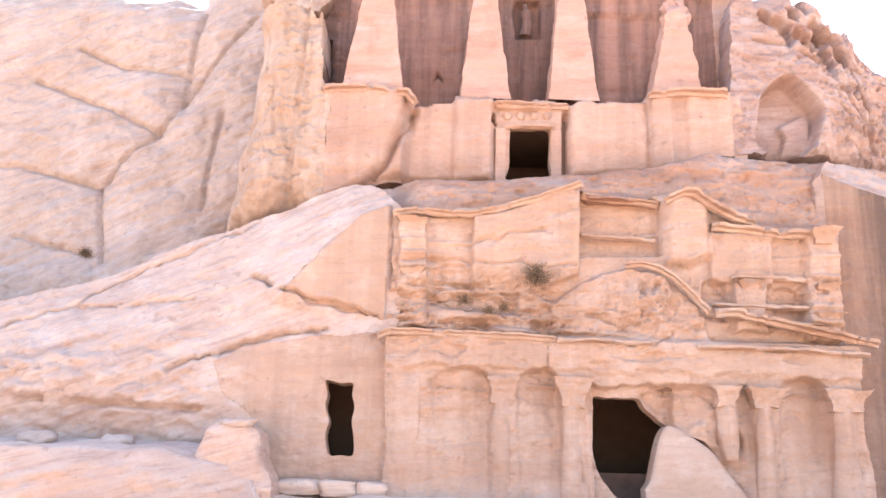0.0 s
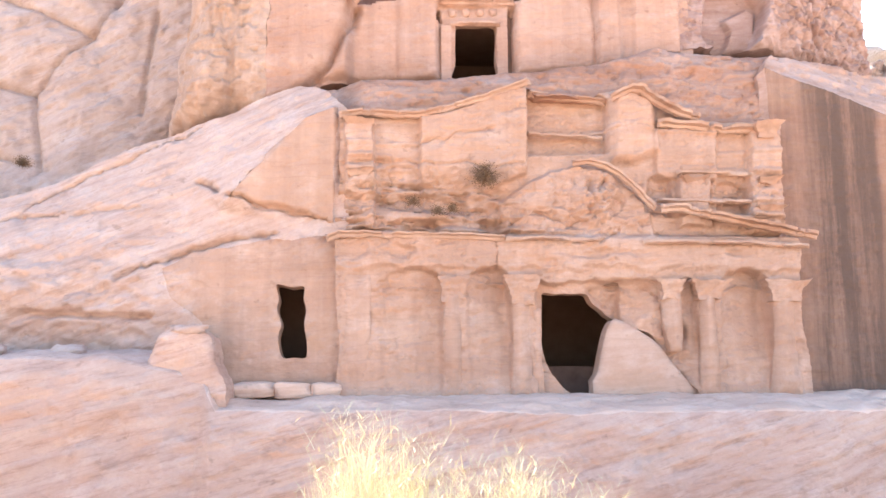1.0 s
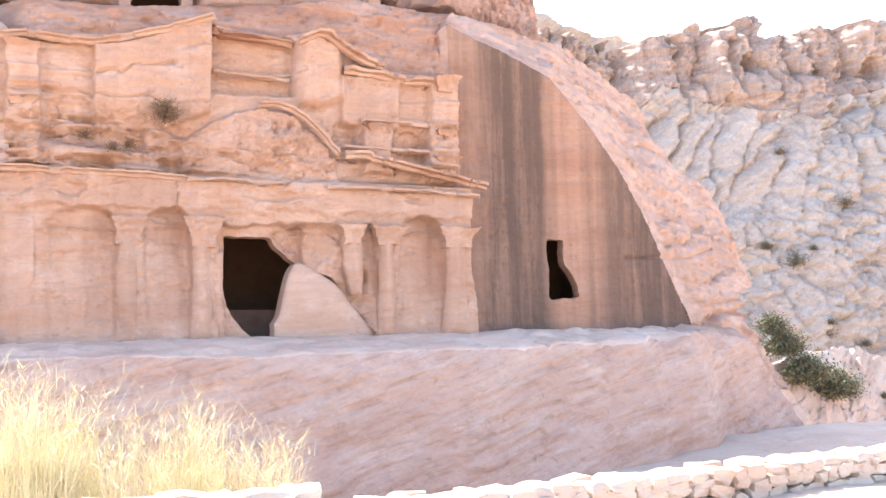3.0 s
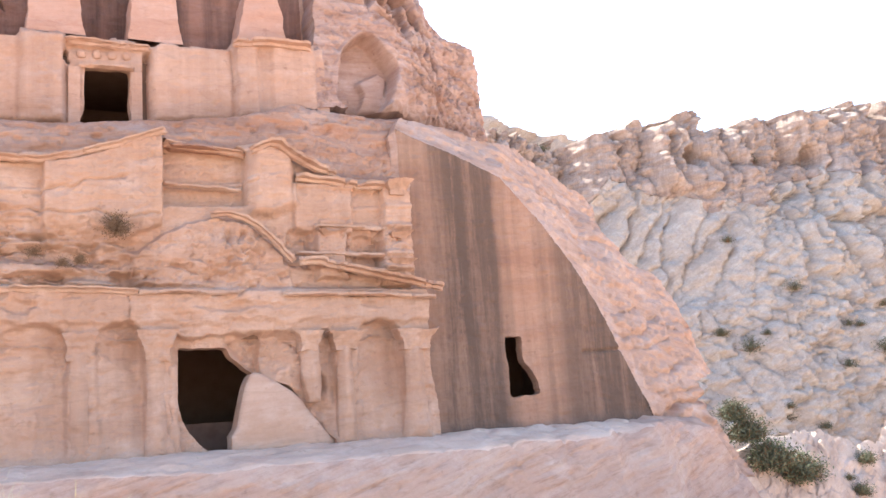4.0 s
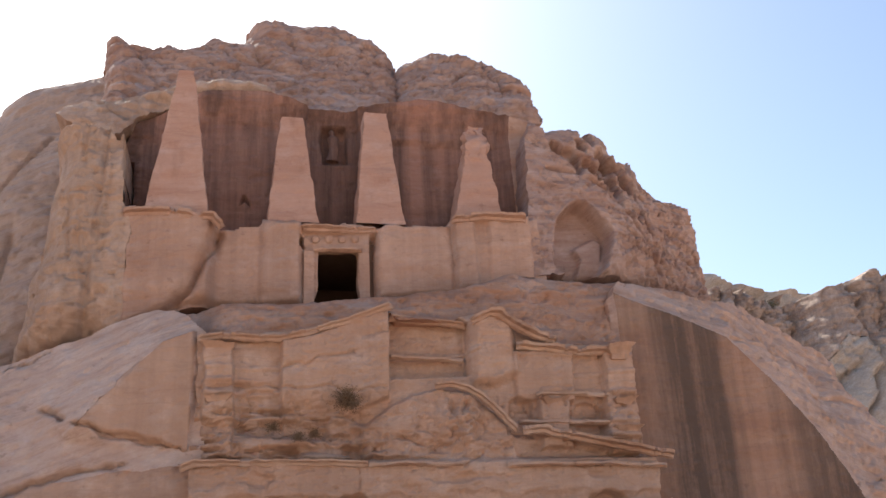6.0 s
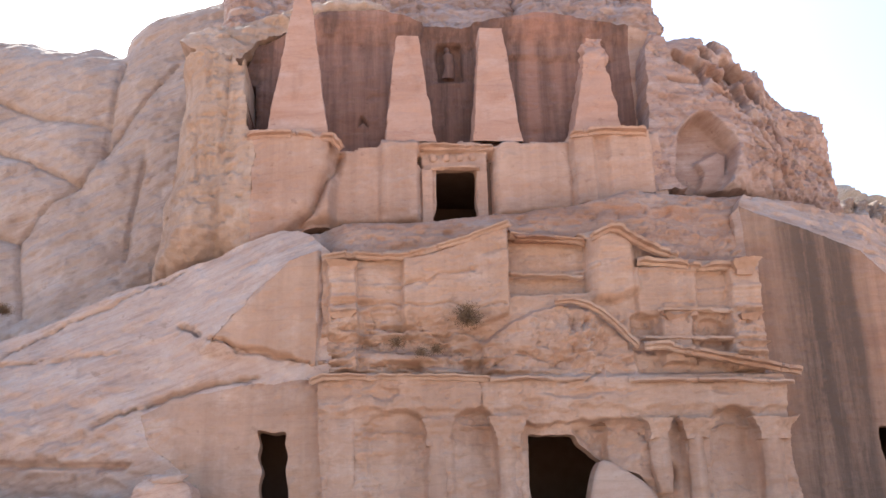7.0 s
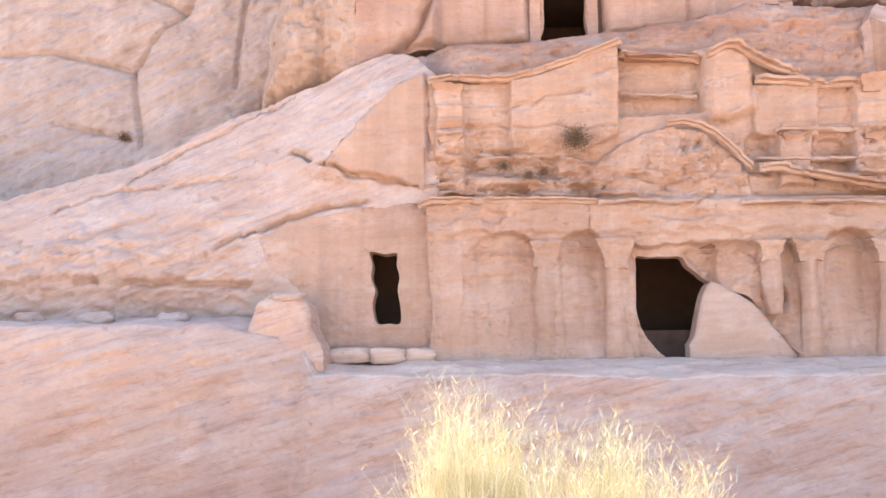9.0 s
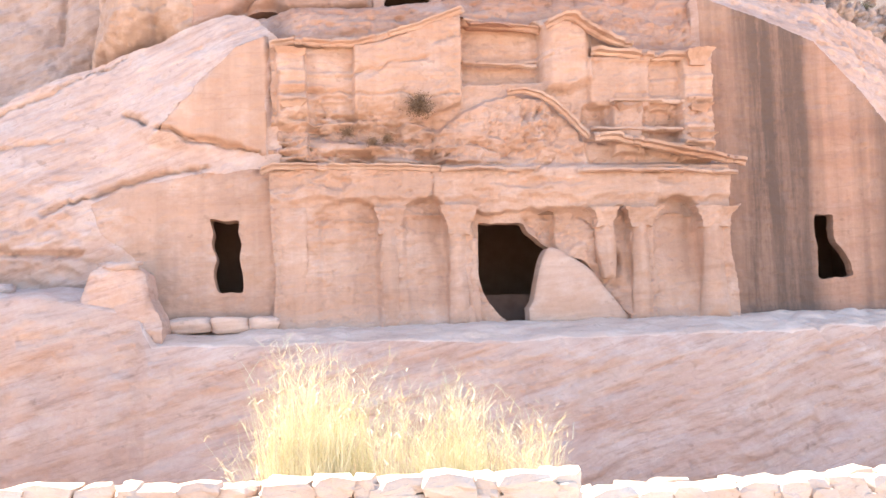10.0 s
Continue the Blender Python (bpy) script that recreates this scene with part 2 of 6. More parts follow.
# ---------------------------------------------------------------- materials
def sandstone(name, light, mid, dark, streak=0.0, streak_colour=(0.07, 0.055, 0.05), bed=2.2, tilt=4.0, bump=0.5, pale=0.25, rough=0.92, coarse=1.0, zones=(), rusty=0.4, striae=0.0):
    """Bedded sandstone: tilted colour bands, blotches, pale dust, and dark runs of rain where streak is above zero."""
    m = bpy.data.materials.new(name)
    m.use_nodes = True
    nt = m.node_tree
    bsdf = nt.nodes["Principled BSDF"]
    bsdf.inputs["Roughness"].default_value = rough
    bsdf.inputs["Specular IOR Level"].default_value = 0.15

    def node(kind, **inputs):
        n = nt.nodes.new(kind)
        for k, v in inputs.items():
            n.inputs[k].default_value = v
        return n

    geo = node("ShaderNodeNewGeometry")

    def noise_at(scale, size, detail, roughness=0.6, rot=0.0, off=0.0):
        mp = node("ShaderNodeMapping")
        mp.vector_type = "TEXTURE"                         # turned first, then stretched along the beds
        mp.inputs["Scale"].default_value = [1 / c for c in scale]
        mp.inputs["Rotation"].default_value = (0, radians(-rot), 0)
        mp.inputs["Location"].default_value = (off, off, off)
        nt.links.new(geo.outputs["Position"], mp.inputs["Vector"])
        nz = node("ShaderNodeTexNoise", Scale=size, Detail=detail, Roughness=roughness)
        nt.links.new(mp.outputs[0], nz.inputs["Vector"])
        return nz.outputs["Fac"]

    def ramp(fac, stops):
        r = node("ShaderNodeValToRGB")
        e = r.color_ramp.elements
        while len(e) < len(stops):
            e.new(0.5)
        for el, (pos, col) in zip(e, stops):
            el.position, el.color = pos, (*col, 1) if len(col) == 3 else col
        nt.links.new(fac, r.inputs[0])
        return r.outputs[0]

    def mix(fac, a, b, mode="MIX"):
        mx = nt.nodes.new("ShaderNodeMix")
        mx.data_type, mx.blend_type = "RGBA", mode
        for sock, v in ((mx.inputs[0], fac), (mx.inputs[6], a), (mx.inputs[7], b)):
            if isinstance(v, (int, float)):
                sock.default_value = v
            elif isinstance(v, tuple):
                sock.default_value = (*v, 1)
            else:
                nt.links.new(v, sock)
        return mx.outputs[2]

    beds = noise_at((0.10, 0.10, 1.0), bed, 6, 0.62, tilt)
    col = ramp(beds, [(0.30, dark), (0.45, mid), (0.58, light), (0.72, mid)])
    blotch = noise_at((1, 1, 1.3), 0.35, 5, 0.6, 0, 3)
    col = mix(ramp(blotch, [(0.40, (0, 0, 0)), (0.66, (0.75, 0.75, 0.75))]), col, mid)
    dust = noise_at((0.5, 0.5, 0.9), 1.1, 7, 0.7, 8, 11)
    col = mix(ramp(dust, [(0.50, (0, 0, 0)), (0.70, (pale, pale, pale))]), col, tuple(min(0.9, 0.20 + 0.82 * c) for c in light))
    stain = noise_at((1.0, 1.0, 0.45), 0.8, 6, 0.65, 0, 23)
    col = mix(ramp(stain, [(0.60, (0, 0, 0)), (0.78, (0.35, 0.35, 0.35))]), col, tuple(c * 0.45 for c in dark))
    if streak:
        runs = noise_at((1.0, 1.0, 0.035), 1.3, 5, 0.6, 0, 5)
        wide = noise_at((1.0, 1.0, 0.10), 0.22, 3, 0.5, 0, 9)
        f = mix(0.45, runs, wide)
        col = mix(ramp(f, [(0.47 - 0.07 * streak, (0, 0, 0)), (0.60 - 0.04 * streak, (min(1, streak * 0.85),) * 3)]), col, streak_colour)
        wash = noise_at((1.0, 1.0, 0.03), 3.1, 4, 0.6, 0, 31)
        col = mix(ramp(wash, [(0.52, (0, 0, 0)), (0.70, (0.4 * streak,) * 3)]), col, light)
    seam = noise_at((0.12, 0.12, 0.8), 1.0 / coarse, 4, 0.55, tilt, 41)
    col = mix(ramp(seam, [(0.485, (0, 0, 0)), (0.5, (0.16, 0.16, 0.16)), (0.515, (0, 0, 0))]), col, tuple(c * 0.55 for c in dark))
    rust = noise_at((0.45, 0.45, 0.8), 0.9 / coarse, 6, 0.62, 3, 61)
    col = mix(ramp(rust, [(0.56, (0, 0, 0)), (0.74, (rusty, rusty, rusty))]), col, (dark[0] * 1.0, dark[1] * 0.92, dark[2] * 0.75))
    pits = noise_at((1.0, 1.0, 1.25), 1.7 / coarse, 3, 0.6, 0, 83)
    col = mix(ramp(pits, [(0.655, (0, 0, 0)), (0.72, (0.4, 0.4, 0.4))]), col, tuple(c * 0.6 for c in dark))
    if zones:                                              # broad dark stains, each from one x to another
        sep = node("ShaderNodeSeparateXYZ")
        nt.links.new(geo.outputs["Position"], sep.inputs[0])
        wob = noise_at((0.6, 0.6, 0.05), 1.0, 5, 0.65, 0, 71)
        ad = node("ShaderNodeMath")
        ad.operation = "MULTIPLY_ADD"
        nt.links.new(wob, ad.inputs[0])
        ad.inputs[1].default_value = 1.2
        nt.links.new(sep.outputs["X"], ad.inputs[2])
        mr = node("ShaderNodeMapRange")
        nt.links.new(ad.outputs[0], mr.inputs["Value"])
        mr.inputs["From Min"].default_value, mr.inputs["From Max"].default_value = zones[0], zones[1]
        stops = [((p - zones[0]) / (zones[1] - zones[0]), (v, v, v)) for p, v in zones[2]]
        fine_runs = ramp(noise_at((1.0, 1.0, 0.06), 1.9, 6, 0.7, 0, 77), [(0.34, (0.55, 0.55, 0.55)), (0.54, (1, 1, 1))])
        col = mix(mix(1.0, ramp(mr.outputs[0], stops), fine_runs, "MULTIPLY"), col, streak_colour)
    lines = noise_at((0.13, 0.13, 1.0), 5.5 / coarse, 9, 0.74, tilt, 51)
    if striae:                                             # thin cross-bedding, paler and darker by turns
        col = mix(striae, col, ramp(lines, [(0.34, (0.55, 0.45, 0.40)), (0.47, (0.96, 0.94, 0.93)), (0.60, (1.0, 1.0, 1.0))]), "MULTIPLY")
    grain = noise_at((1, 1, 1), 7.0 / coarse, 7, 0.75, 0, 2)
    col = mix(0.22 if coarse < 2 else 0.6, col, ramp(grain, [(0.3, (0.55, 0.55, 0.55)), (0.7, (1.0, 1.0, 1.0))]), "MULTIPLY")
    nt.links.new(col, bsdf.inputs["Base Color"])
    b1 = node("ShaderNodeBump", Strength=bump * 0.7, Distance=0.10 * coarse)
    b2 = node("ShaderNodeBump", Strength=bump * 0.8, Distance=0.22 * coarse)
    nt.links.new(noise_at((0.55, 0.55, 1.3), 2.0 / coarse, 6, 0.68, tilt, 1), b2.inputs["Height"])
    b3 = node("ShaderNodeBump", Strength=min(1, bump * 0.3 + striae), Distance=0.10 * coarse)
    nt.links.new(lines, b3.inputs["Height"])
    nt.links.new(b2.outputs[0], b3.inputs["Normal"])
    nt.links.new(grain, b1.inputs["Height"])
    nt.links.new(b3.outputs[0], b1.inputs["Normal"])
    nt.links.new(b1.outputs[0], bsdf.inputs["Normal"])
    return m


def plain(name, colour, other, scale=6.0, rough=0.85, bump=0.3, through_light=0.0):
    m = bpy.data.materials.new(name)
    m.use_nodes = True
    nt = m.node_tree
    bsdf = nt.nodes["Principled BSDF"]
    bsdf.inputs["Roughness"].default_value = rough
    bsdf.inputs["Specular IOR Level"].default_value = 0.2
    geo = nt.nodes.new("ShaderNodeNewGeometry")
    nz = nt.nodes.new("ShaderNodeTexNoise")
    nz.inputs["Scale"].default_value, nz.inputs["Detail"].default_value = scale, 6
    nt.links.new(geo.outputs["Position"], nz.inputs["Vector"])
    info = nt.nodes.new("ShaderNodeNewGeometry")
    add = nt.nodes.new("ShaderNodeMath")
    add.operation = "MULTIPLY_ADD"
    nt.links.new(info.outputs["Random Per Island"], add.inputs[0])
    add.inputs[1].default_value = 0.35
    nt.links.new(nz.outputs["Fac"], add.inputs[2])
    r = nt.nodes.new("ShaderNodeValToRGB")
    r.color_ramp.elements[0].position, r.color_ramp.elements[0].color = 0.40, (*colour, 1)
    r.color_ramp.elements[1].position, r.color_ramp.elements[1].color = 0.85, (*other, 1)
    nt.links.new(add.outputs[0], r.inputs[0])
    nt.links.new(r.outputs[0], bsdf.inputs["Base Color"])
    if bump:
        b = nt.nodes.new("ShaderNodeBump")
        b.inputs["Strength"].default_value, b.inputs["Distance"].default_value = bump, 0.05
        nt.links.new(nz.outputs["Fac"], b.inputs["Height"])
        nt.links.new(b.outputs[0], bsdf.inputs["Normal"])
    return m


# dark rain stains on the cut wall to the east: where along it, and how deep
STAIN_RUNS = [(16.9, 0.45), (17.6, 0.5), (17.9, 0.8), (18.7, 1.0), (20.6, 0.92), (21.0, 0.18), (23.2, 0.10), (23.9, 0.7), (25.5, 0.95), (29.0, 0.9)]
CARVED = sandstone("carved_sandstone", (0.52, 0.341, 0.251), (0.48, 0.296, 0.211), (0.42, 0.247, 0.17), streak=0.42, streak_colour=(0.29, 0.172, 0.122), pale=0.5, bed=0.7, tilt=2, bump=0.5, rusty=0.5, striae=0.06)
WORN = sandstone("worn_moulding", (0.5, 0.338, 0.252), (0.435, 0.269, 0.193), (0.33, 0.185, 0.124), pale=0.4, bed=1.6, tilt=2, bump=0.5, rusty=0.5, striae=0.08)
SLOPE = sandstone("slope_sandstone", (0.585, 0.422, 0.35), (0.53, 0.364, 0.293), (0.45, 0.287, 0.22), pale=0.5, bed=1.9, tilt=21, bump=0.6, rusty=0.14, striae=0.4)
SHOULDER = sandstone("shoulder_sandstone", (0.545, 0.367, 0.288), (0.485, 0.31, 0.235), (0.395, 0.232, 0.168), pale=0.45, bed=1.1, tilt=-14, bump=0.6, rusty=0.4, striae=0.22)
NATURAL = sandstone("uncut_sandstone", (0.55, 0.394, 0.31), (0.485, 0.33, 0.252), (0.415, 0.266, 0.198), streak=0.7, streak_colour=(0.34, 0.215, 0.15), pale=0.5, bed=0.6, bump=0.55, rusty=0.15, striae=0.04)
SHELF = sandstone("shelf_sandstone", (0.6, 0.408, 0.318), (0.555, 0.358, 0.275), (0.495, 0.3, 0.222), pale=0.5, bed=1.6, tilt=15, bump=0.55, rusty=0.3, striae=0.5)
# pale trodden sand, painted brighter still for the sky light on flat tops
PALE_SKYLIT = sandstone("pale_skylit_stone", (0.72, 0.515, 0.4), (0.66, 0.455, 0.35), (0.55, 0.355, 0.265), pale=0.45, bed=1.6, tilt=6, bump=0.6, rusty=0.2, striae=0.12)
DOME = sandstone("dome_sandstone", (0.53, 0.402, 0.345), (0.48, 0.349, 0.29), (0.41, 0.283, 0.228), streak=0.3, streak_colour=(0.31, 0.215, 0.17), pale=0.4, bed=1.2, tilt=28, bump=0.6, rusty=0.12, striae=0.34)
OBELISK = sandstone("obelisk_sandstone", (0.485, 0.294, 0.225), (0.445, 0.251, 0.184), (0.395, 0.206, 0.147), pale=0.4, bed=1.6, bump=0.34, striae=0.06)
PODIUM = sandstone("podium_sandstone", (0.51, 0.327, 0.247), (0.455, 0.272, 0.197), (0.395, 0.217, 0.153), streak=0.42, streak_colour=(0.27, 0.155, 0.112), pale=0.45, bed=0.6, bump=0.5, striae=0.05)
TERRACE = sandstone("terrace_sandstone", (0.435, 0.265, 0.192), (0.37, 0.205, 0.143), (0.3, 0.154, 0.102), pale=0.45, bed=0.9, tilt=2, bump=0.4, rusty=0.35, striae=0.16)
RECESS = sandstone("recess_sandstone", (0.41, 0.22, 0.163), (0.36, 0.182, 0.132), (0.3, 0.143, 0.103), streak=0.95, streak_colour=(0.105, 0.062, 0.05), pale=0.2, bed=0.9, bump=0.4, striae=0.05)
STAINED = sandstone("stained_sandstone", (0.47, 0.279, 0.195), (0.42, 0.233, 0.158), (0.36, 0.187, 0.125), streak=0.6, streak_colour=(0.125, 0.082, 0.063), pale=0.22, bed=0.9, bump=0.5, striae=0.14,
                    zones=(14.0, 32.0, STAIN_RUNS))
ROUGH = sandstone("rough_sandstone", (0.47, 0.324, 0.275), (0.385, 0.245, 0.2), (0.26, 0.149, 0.118), pale=0.5, bed=1.8, bump=0.6, rusty=0.3, striae=0.2)
FAR = sandstone("far_sandstone", (0.51, 0.4, 0.34), (0.42, 0.31, 0.255), (0.27, 0.182, 0.142), pale=0.5, bed=0.5, tilt=3, bump=0.7, coarse=3.0, streak=0.45, streak_colour=(0.20, 0.14, 0.115), striae=0.2)
TALUS = sandstone("far_pale_stone", (0.485, 0.42, 0.37), (0.415, 0.345, 0.298), (0.275, 0.212, 0.172), pale=0.5, bed=0.3, tilt=40, bump=0.7, coarse=3.0, rusty=0.18, striae=0.15)
BANK = sandstone("bank_rubble", (0.52, 0.42, 0.36), (0.45, 0.345, 0.285), (0.33, 0.235, 0.185), pale=0.5, bed=0.6, tilt=30, bump=0.8, rusty=0.3)
FALLEN = sandstone("pale_sandstone", (0.52, 0.364, 0.285), (0.475, 0.317, 0.242), (0.41, 0.258, 0.19), pale=0.4, bed=1.4, bump=0.3, striae=0.06)
DIRT = sandstone("sandy_ground", (0.64, 0.475, 0.37), (0.58, 0.415, 0.315), (0.49, 0.33, 0.24), pale=0.5, bed=0.8, bump=0.6, rusty=0.1)
RUBBLE = sandstone("rubble_stone", (0.66, 0.55, 0.45), (0.56, 0.42, 0.33), (0.45, 0.29, 0.22), pale=0.4, bed=2.5, bump=0.6, rusty=0.4)
# the rooms' shade is put into these two colours, darker than the outer rock
ROOM_SHADE = plain("shaded_chamber_stone", (0.16, 0.09, 0.06), (0.20, 0.12, 0.085), 2.0)
BENCH_SHADE = plain("shaded_bench_stone", (0.19, 0.10, 0.072), (0.26, 0.15, 0.11), 2.0)
STRAW = plain("dry_straw", (0.43, 0.375, 0.21), (0.63, 0.57, 0.38), 3.0, 0.6, 0.0)
TWIG = plain("dry_twigs", (0.11, 0.062, 0.036), (0.24, 0.15, 0.09), 8.0, 0.9, 0.0)
LEAF = plain("dusty_leaves", (0.07, 0.08, 0.05), (0.13, 0.135, 0.085), 5.0, 0.8, 0.0)

# ---------------------------------------------------------------- ground
FACE = 34.0        # the carved front of the lower tomb stands this far ahead


def ground_height(x, y):
    road = -1.32
    bed = -5.3
    t = np.clip((y - 7.2) / 9.5, 0, 1)
    t = t * t * (3 - 2 * t)
    z = road + (bed - road) * t
    east = np.clip((x - 17) / 12.0, 0, 1) * np.clip((y - 12) / 10, 0, 1)
    z = z + 1.0 * east * np.clip((44 - y) / 8, 0, 1)
    z = z - 14 * np.clip((y - 33) / 12, 0, 1) * np.clip((x - 31) / 10, 0, 1)      # the valley behind the shoulder
    far = np.clip((np.hypot(x, y) - 60) / 300, 0, 1)
    z = z + 0.12 * fbm(x, y, 0, (0.35, 0.35, 1), 4, 3) * (1 + 6 * far)
    return z


def build_ground():
    s = np.linspace(-1, 1, 221)
    g = np.sign(s) * (np.abs(s) * 60 + np.abs(s) ** 7 * 2400)
    X, Y = np.meshgrid(g, g + 10)
    Z = ground_height(X, Y)
    idx = np.arange(X.size).reshape(X.shape)
    f = np.stack([idx[:-1, :-1].ravel(), idx[:-1, 1:].ravel(), idx[1:, 1:].ravel(), idx[1:, :-1].ravel()], 1)
    tagged(put("ground", mesh_from("ground", np.stack([X.ravel(), Y.ravel(), Z.ravel()], 1), f), DIRT), "dry sandy wadi floor and road verge", "ground", kind="structure")


build_ground()


def build_shelf():
    """The long rock shelf before the tombs: a sloping top, then a rounded face down to the wadi."""
    xs = np.linspace(-46, 33.2, 880)
    stations = [-46, -16, -8.6, -5.7, -5.1, 8, 17, 22, 25, 27.6, 30.2, 33.2]
    wave = 0.5 * fbm(xs, 0, 0, (0.25, 1, 1), 4, 40)
    #            back y, back z, brow y, brow z, shoulder z
    back_z = np.interp(xs, stations, [2.0, 1.75, 1.75, 1.5, 0.16, 0.2, 0.2, 0.2, 0.15, 0.3, 0.1, -3.9])
    brow_y = np.interp(xs, stations, [30.8, 31.2, 31.6, 32.2, 31.6, 31.4, 31.2, 31.8, 32.7, 34.5, 34.9, 35.2]) + wave * np.interp(xs, [24, 28], [1, 0.3])
    brow_z = np.interp(xs, stations, [1.5, 1.5, 1.45, 0.75, -0.2, -0.38, -0.42, -0.3, -0.05, 0.1, -0.3, -4.2])
    v = np.linspace(0, 1, 120)
    X = np.repeat(xs[:, None], len(v), 1)
    a = np.clip(v / 0.42, 0, 1)[None]
    b = np.clip((v - 0.42) / 0.58, 0, 1)[None]
    Y = 36.4 + (brow_y[:, None] - 36.4) * a - 1.9 * b ** 0.8
    Z = back_z[:, None] + (brow_z - back_z)[:, None] * np.clip((a - 0.35) / 0.65, 0, 1) ** 1.3 + (-6.6 - brow_z)[:, None] * b ** 1.25
    face = np.clip(b * 6, 0, 1)
    tops = 1 - face
    dip = Z - 0.27 * X
    ribs = fbm(X, Y, dip, (0.16, 0.16, 1.7), 5, 41)
    Y = Y - face * (0.09 * ribs + 0.10 * ledges(X, Z, 1.1, 0.22, 47) + 0.10 * np.abs(fbm(X, Y, dip, (0.5, 0.5, 1.4), 5, 48, 0.6)) + 0.30 * fbm(X, Y, Z, (0.3, 0.3, 0.3), 3, 42) + 0.07 * fbm(X, Y, dip, (0.8, 0.8, 6.5), 3, 43) - 0.10 * np.clip(1 - np.abs(fbm(X, Y, dip, (0.14, 0.14, 1.1), 5, 46)) / 0.025, 0, 1))
    Z = Z + tops * np.clip(a * 3, 0, 1) * (0.16 * (blocks(X, Y, 1.6, 0.9, 30, 49) - 0.8) * np.clip((X - 15) / 3, 0.15, 1) + 0.10 * fbm(X, Y, 0, (0.5, 0.9, 1), 4, 44) + 0.03 * fbm(X, Y, 0, (2.5, 2.5, 1), 3, 45))
    for crack in ([(17.5, 32.6), (18.2, 31.0)], [(19.2, 33.6), (20.4, 31.6)], [(21.5, 34.0), (23.2, 32.4)]):
        Z = Z - 0.18 * np.exp(-(line(X, Y, crack) / 0.07) ** 2)
    k = 52                                                  # the trodden top, painted paler for sky light, ends here, the bare face goes on
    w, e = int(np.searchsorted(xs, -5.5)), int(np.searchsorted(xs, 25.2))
    for name, sx, sv, mat, lab in (("ledge", slice(w, e + 1), slice(0, k + 1), PALE_SKYLIT, "pale trodden ledge before the tomb doors, sky light in its colour"),
                                   ("rock_shelf", slice(0, w + 1), slice(0, k + 1), SLOPE, "pale top of the rock shelf beside the stump"),
                                   ("rock_shelf", slice(e, None), slice(0, k + 1), SHOULDER, "broken end of the rock shelf under the shoulder"),
                                   ("rock_shelf", slice(0, None), slice(k, None), SHELF, "long bedded pink sandstone face below the ledge")):
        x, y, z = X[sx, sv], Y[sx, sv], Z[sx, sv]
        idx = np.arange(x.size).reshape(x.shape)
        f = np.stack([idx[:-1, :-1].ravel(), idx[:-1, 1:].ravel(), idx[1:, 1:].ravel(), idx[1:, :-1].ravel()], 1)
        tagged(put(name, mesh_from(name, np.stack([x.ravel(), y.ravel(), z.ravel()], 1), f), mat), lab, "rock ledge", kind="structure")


build_shelf()

# ---------------------------------------------------------------- slope beside the lower tomb, with the small window
WINDOW = loop([(-3.59, 4.19), (-3.07, 4.10), (-2.60, 4.11), (-2.61, 3.67), (-2.50, 3.25), (-2.57, 2.73), (-2.47, 2.10), (-2.49, 1.54), (-2.90, 1.53), (-3.34, 1.55), (-3.51, 2.22), (-3.40, 2.74), (-3.57, 3.26), (-3.51, 3.68)])
CUT = [(-1.51, 11.01), (-2.62, 10.54), (-3.91, 9.14), (-4.97, 8.01), (-5.46, 7.50), (-3.91, 7.05), (-1.54, 6.52)]
CRACKS_WEST = [[(-5.53, 7.59), (-3.96, 7.13), (-1.71, 6.65)], [(-3.64, 6.04), (-5.67, 5.79), (-6.96, 5.59), (-7.38, 5.27), (-7.91, 4.96), (-9.52, 4.44)], [(-6.81, 10.78), (-11.74, 8.56), (-13.96, 7.00), (-16.18, 6.02)],
               [(-5.81, 7.80), (-6.70, 8.22)], [(-8.90, 7.29), (-13.77, 6.91)]]
OVERHANG = [(-17.56, 3.17), (-15.42, 3.21), (-13.28, 3.27), (-11.99, 3.13), (-8.16, 3.02)]
WEST_SKY = [(-46, -1.0), (-46, 9.5)] + [(-18.47, 6.68), (-17.13, 7.16), (-14.44, 7.90), (-11.75, 8.91), (-9.51, 10.02), (-7.26, 10.86), (-5.01, 11.56), (-2.98, 12.24)] + [(-2.1, 11.9), (-1.0, 10.9), (-1.0, -1.0)]


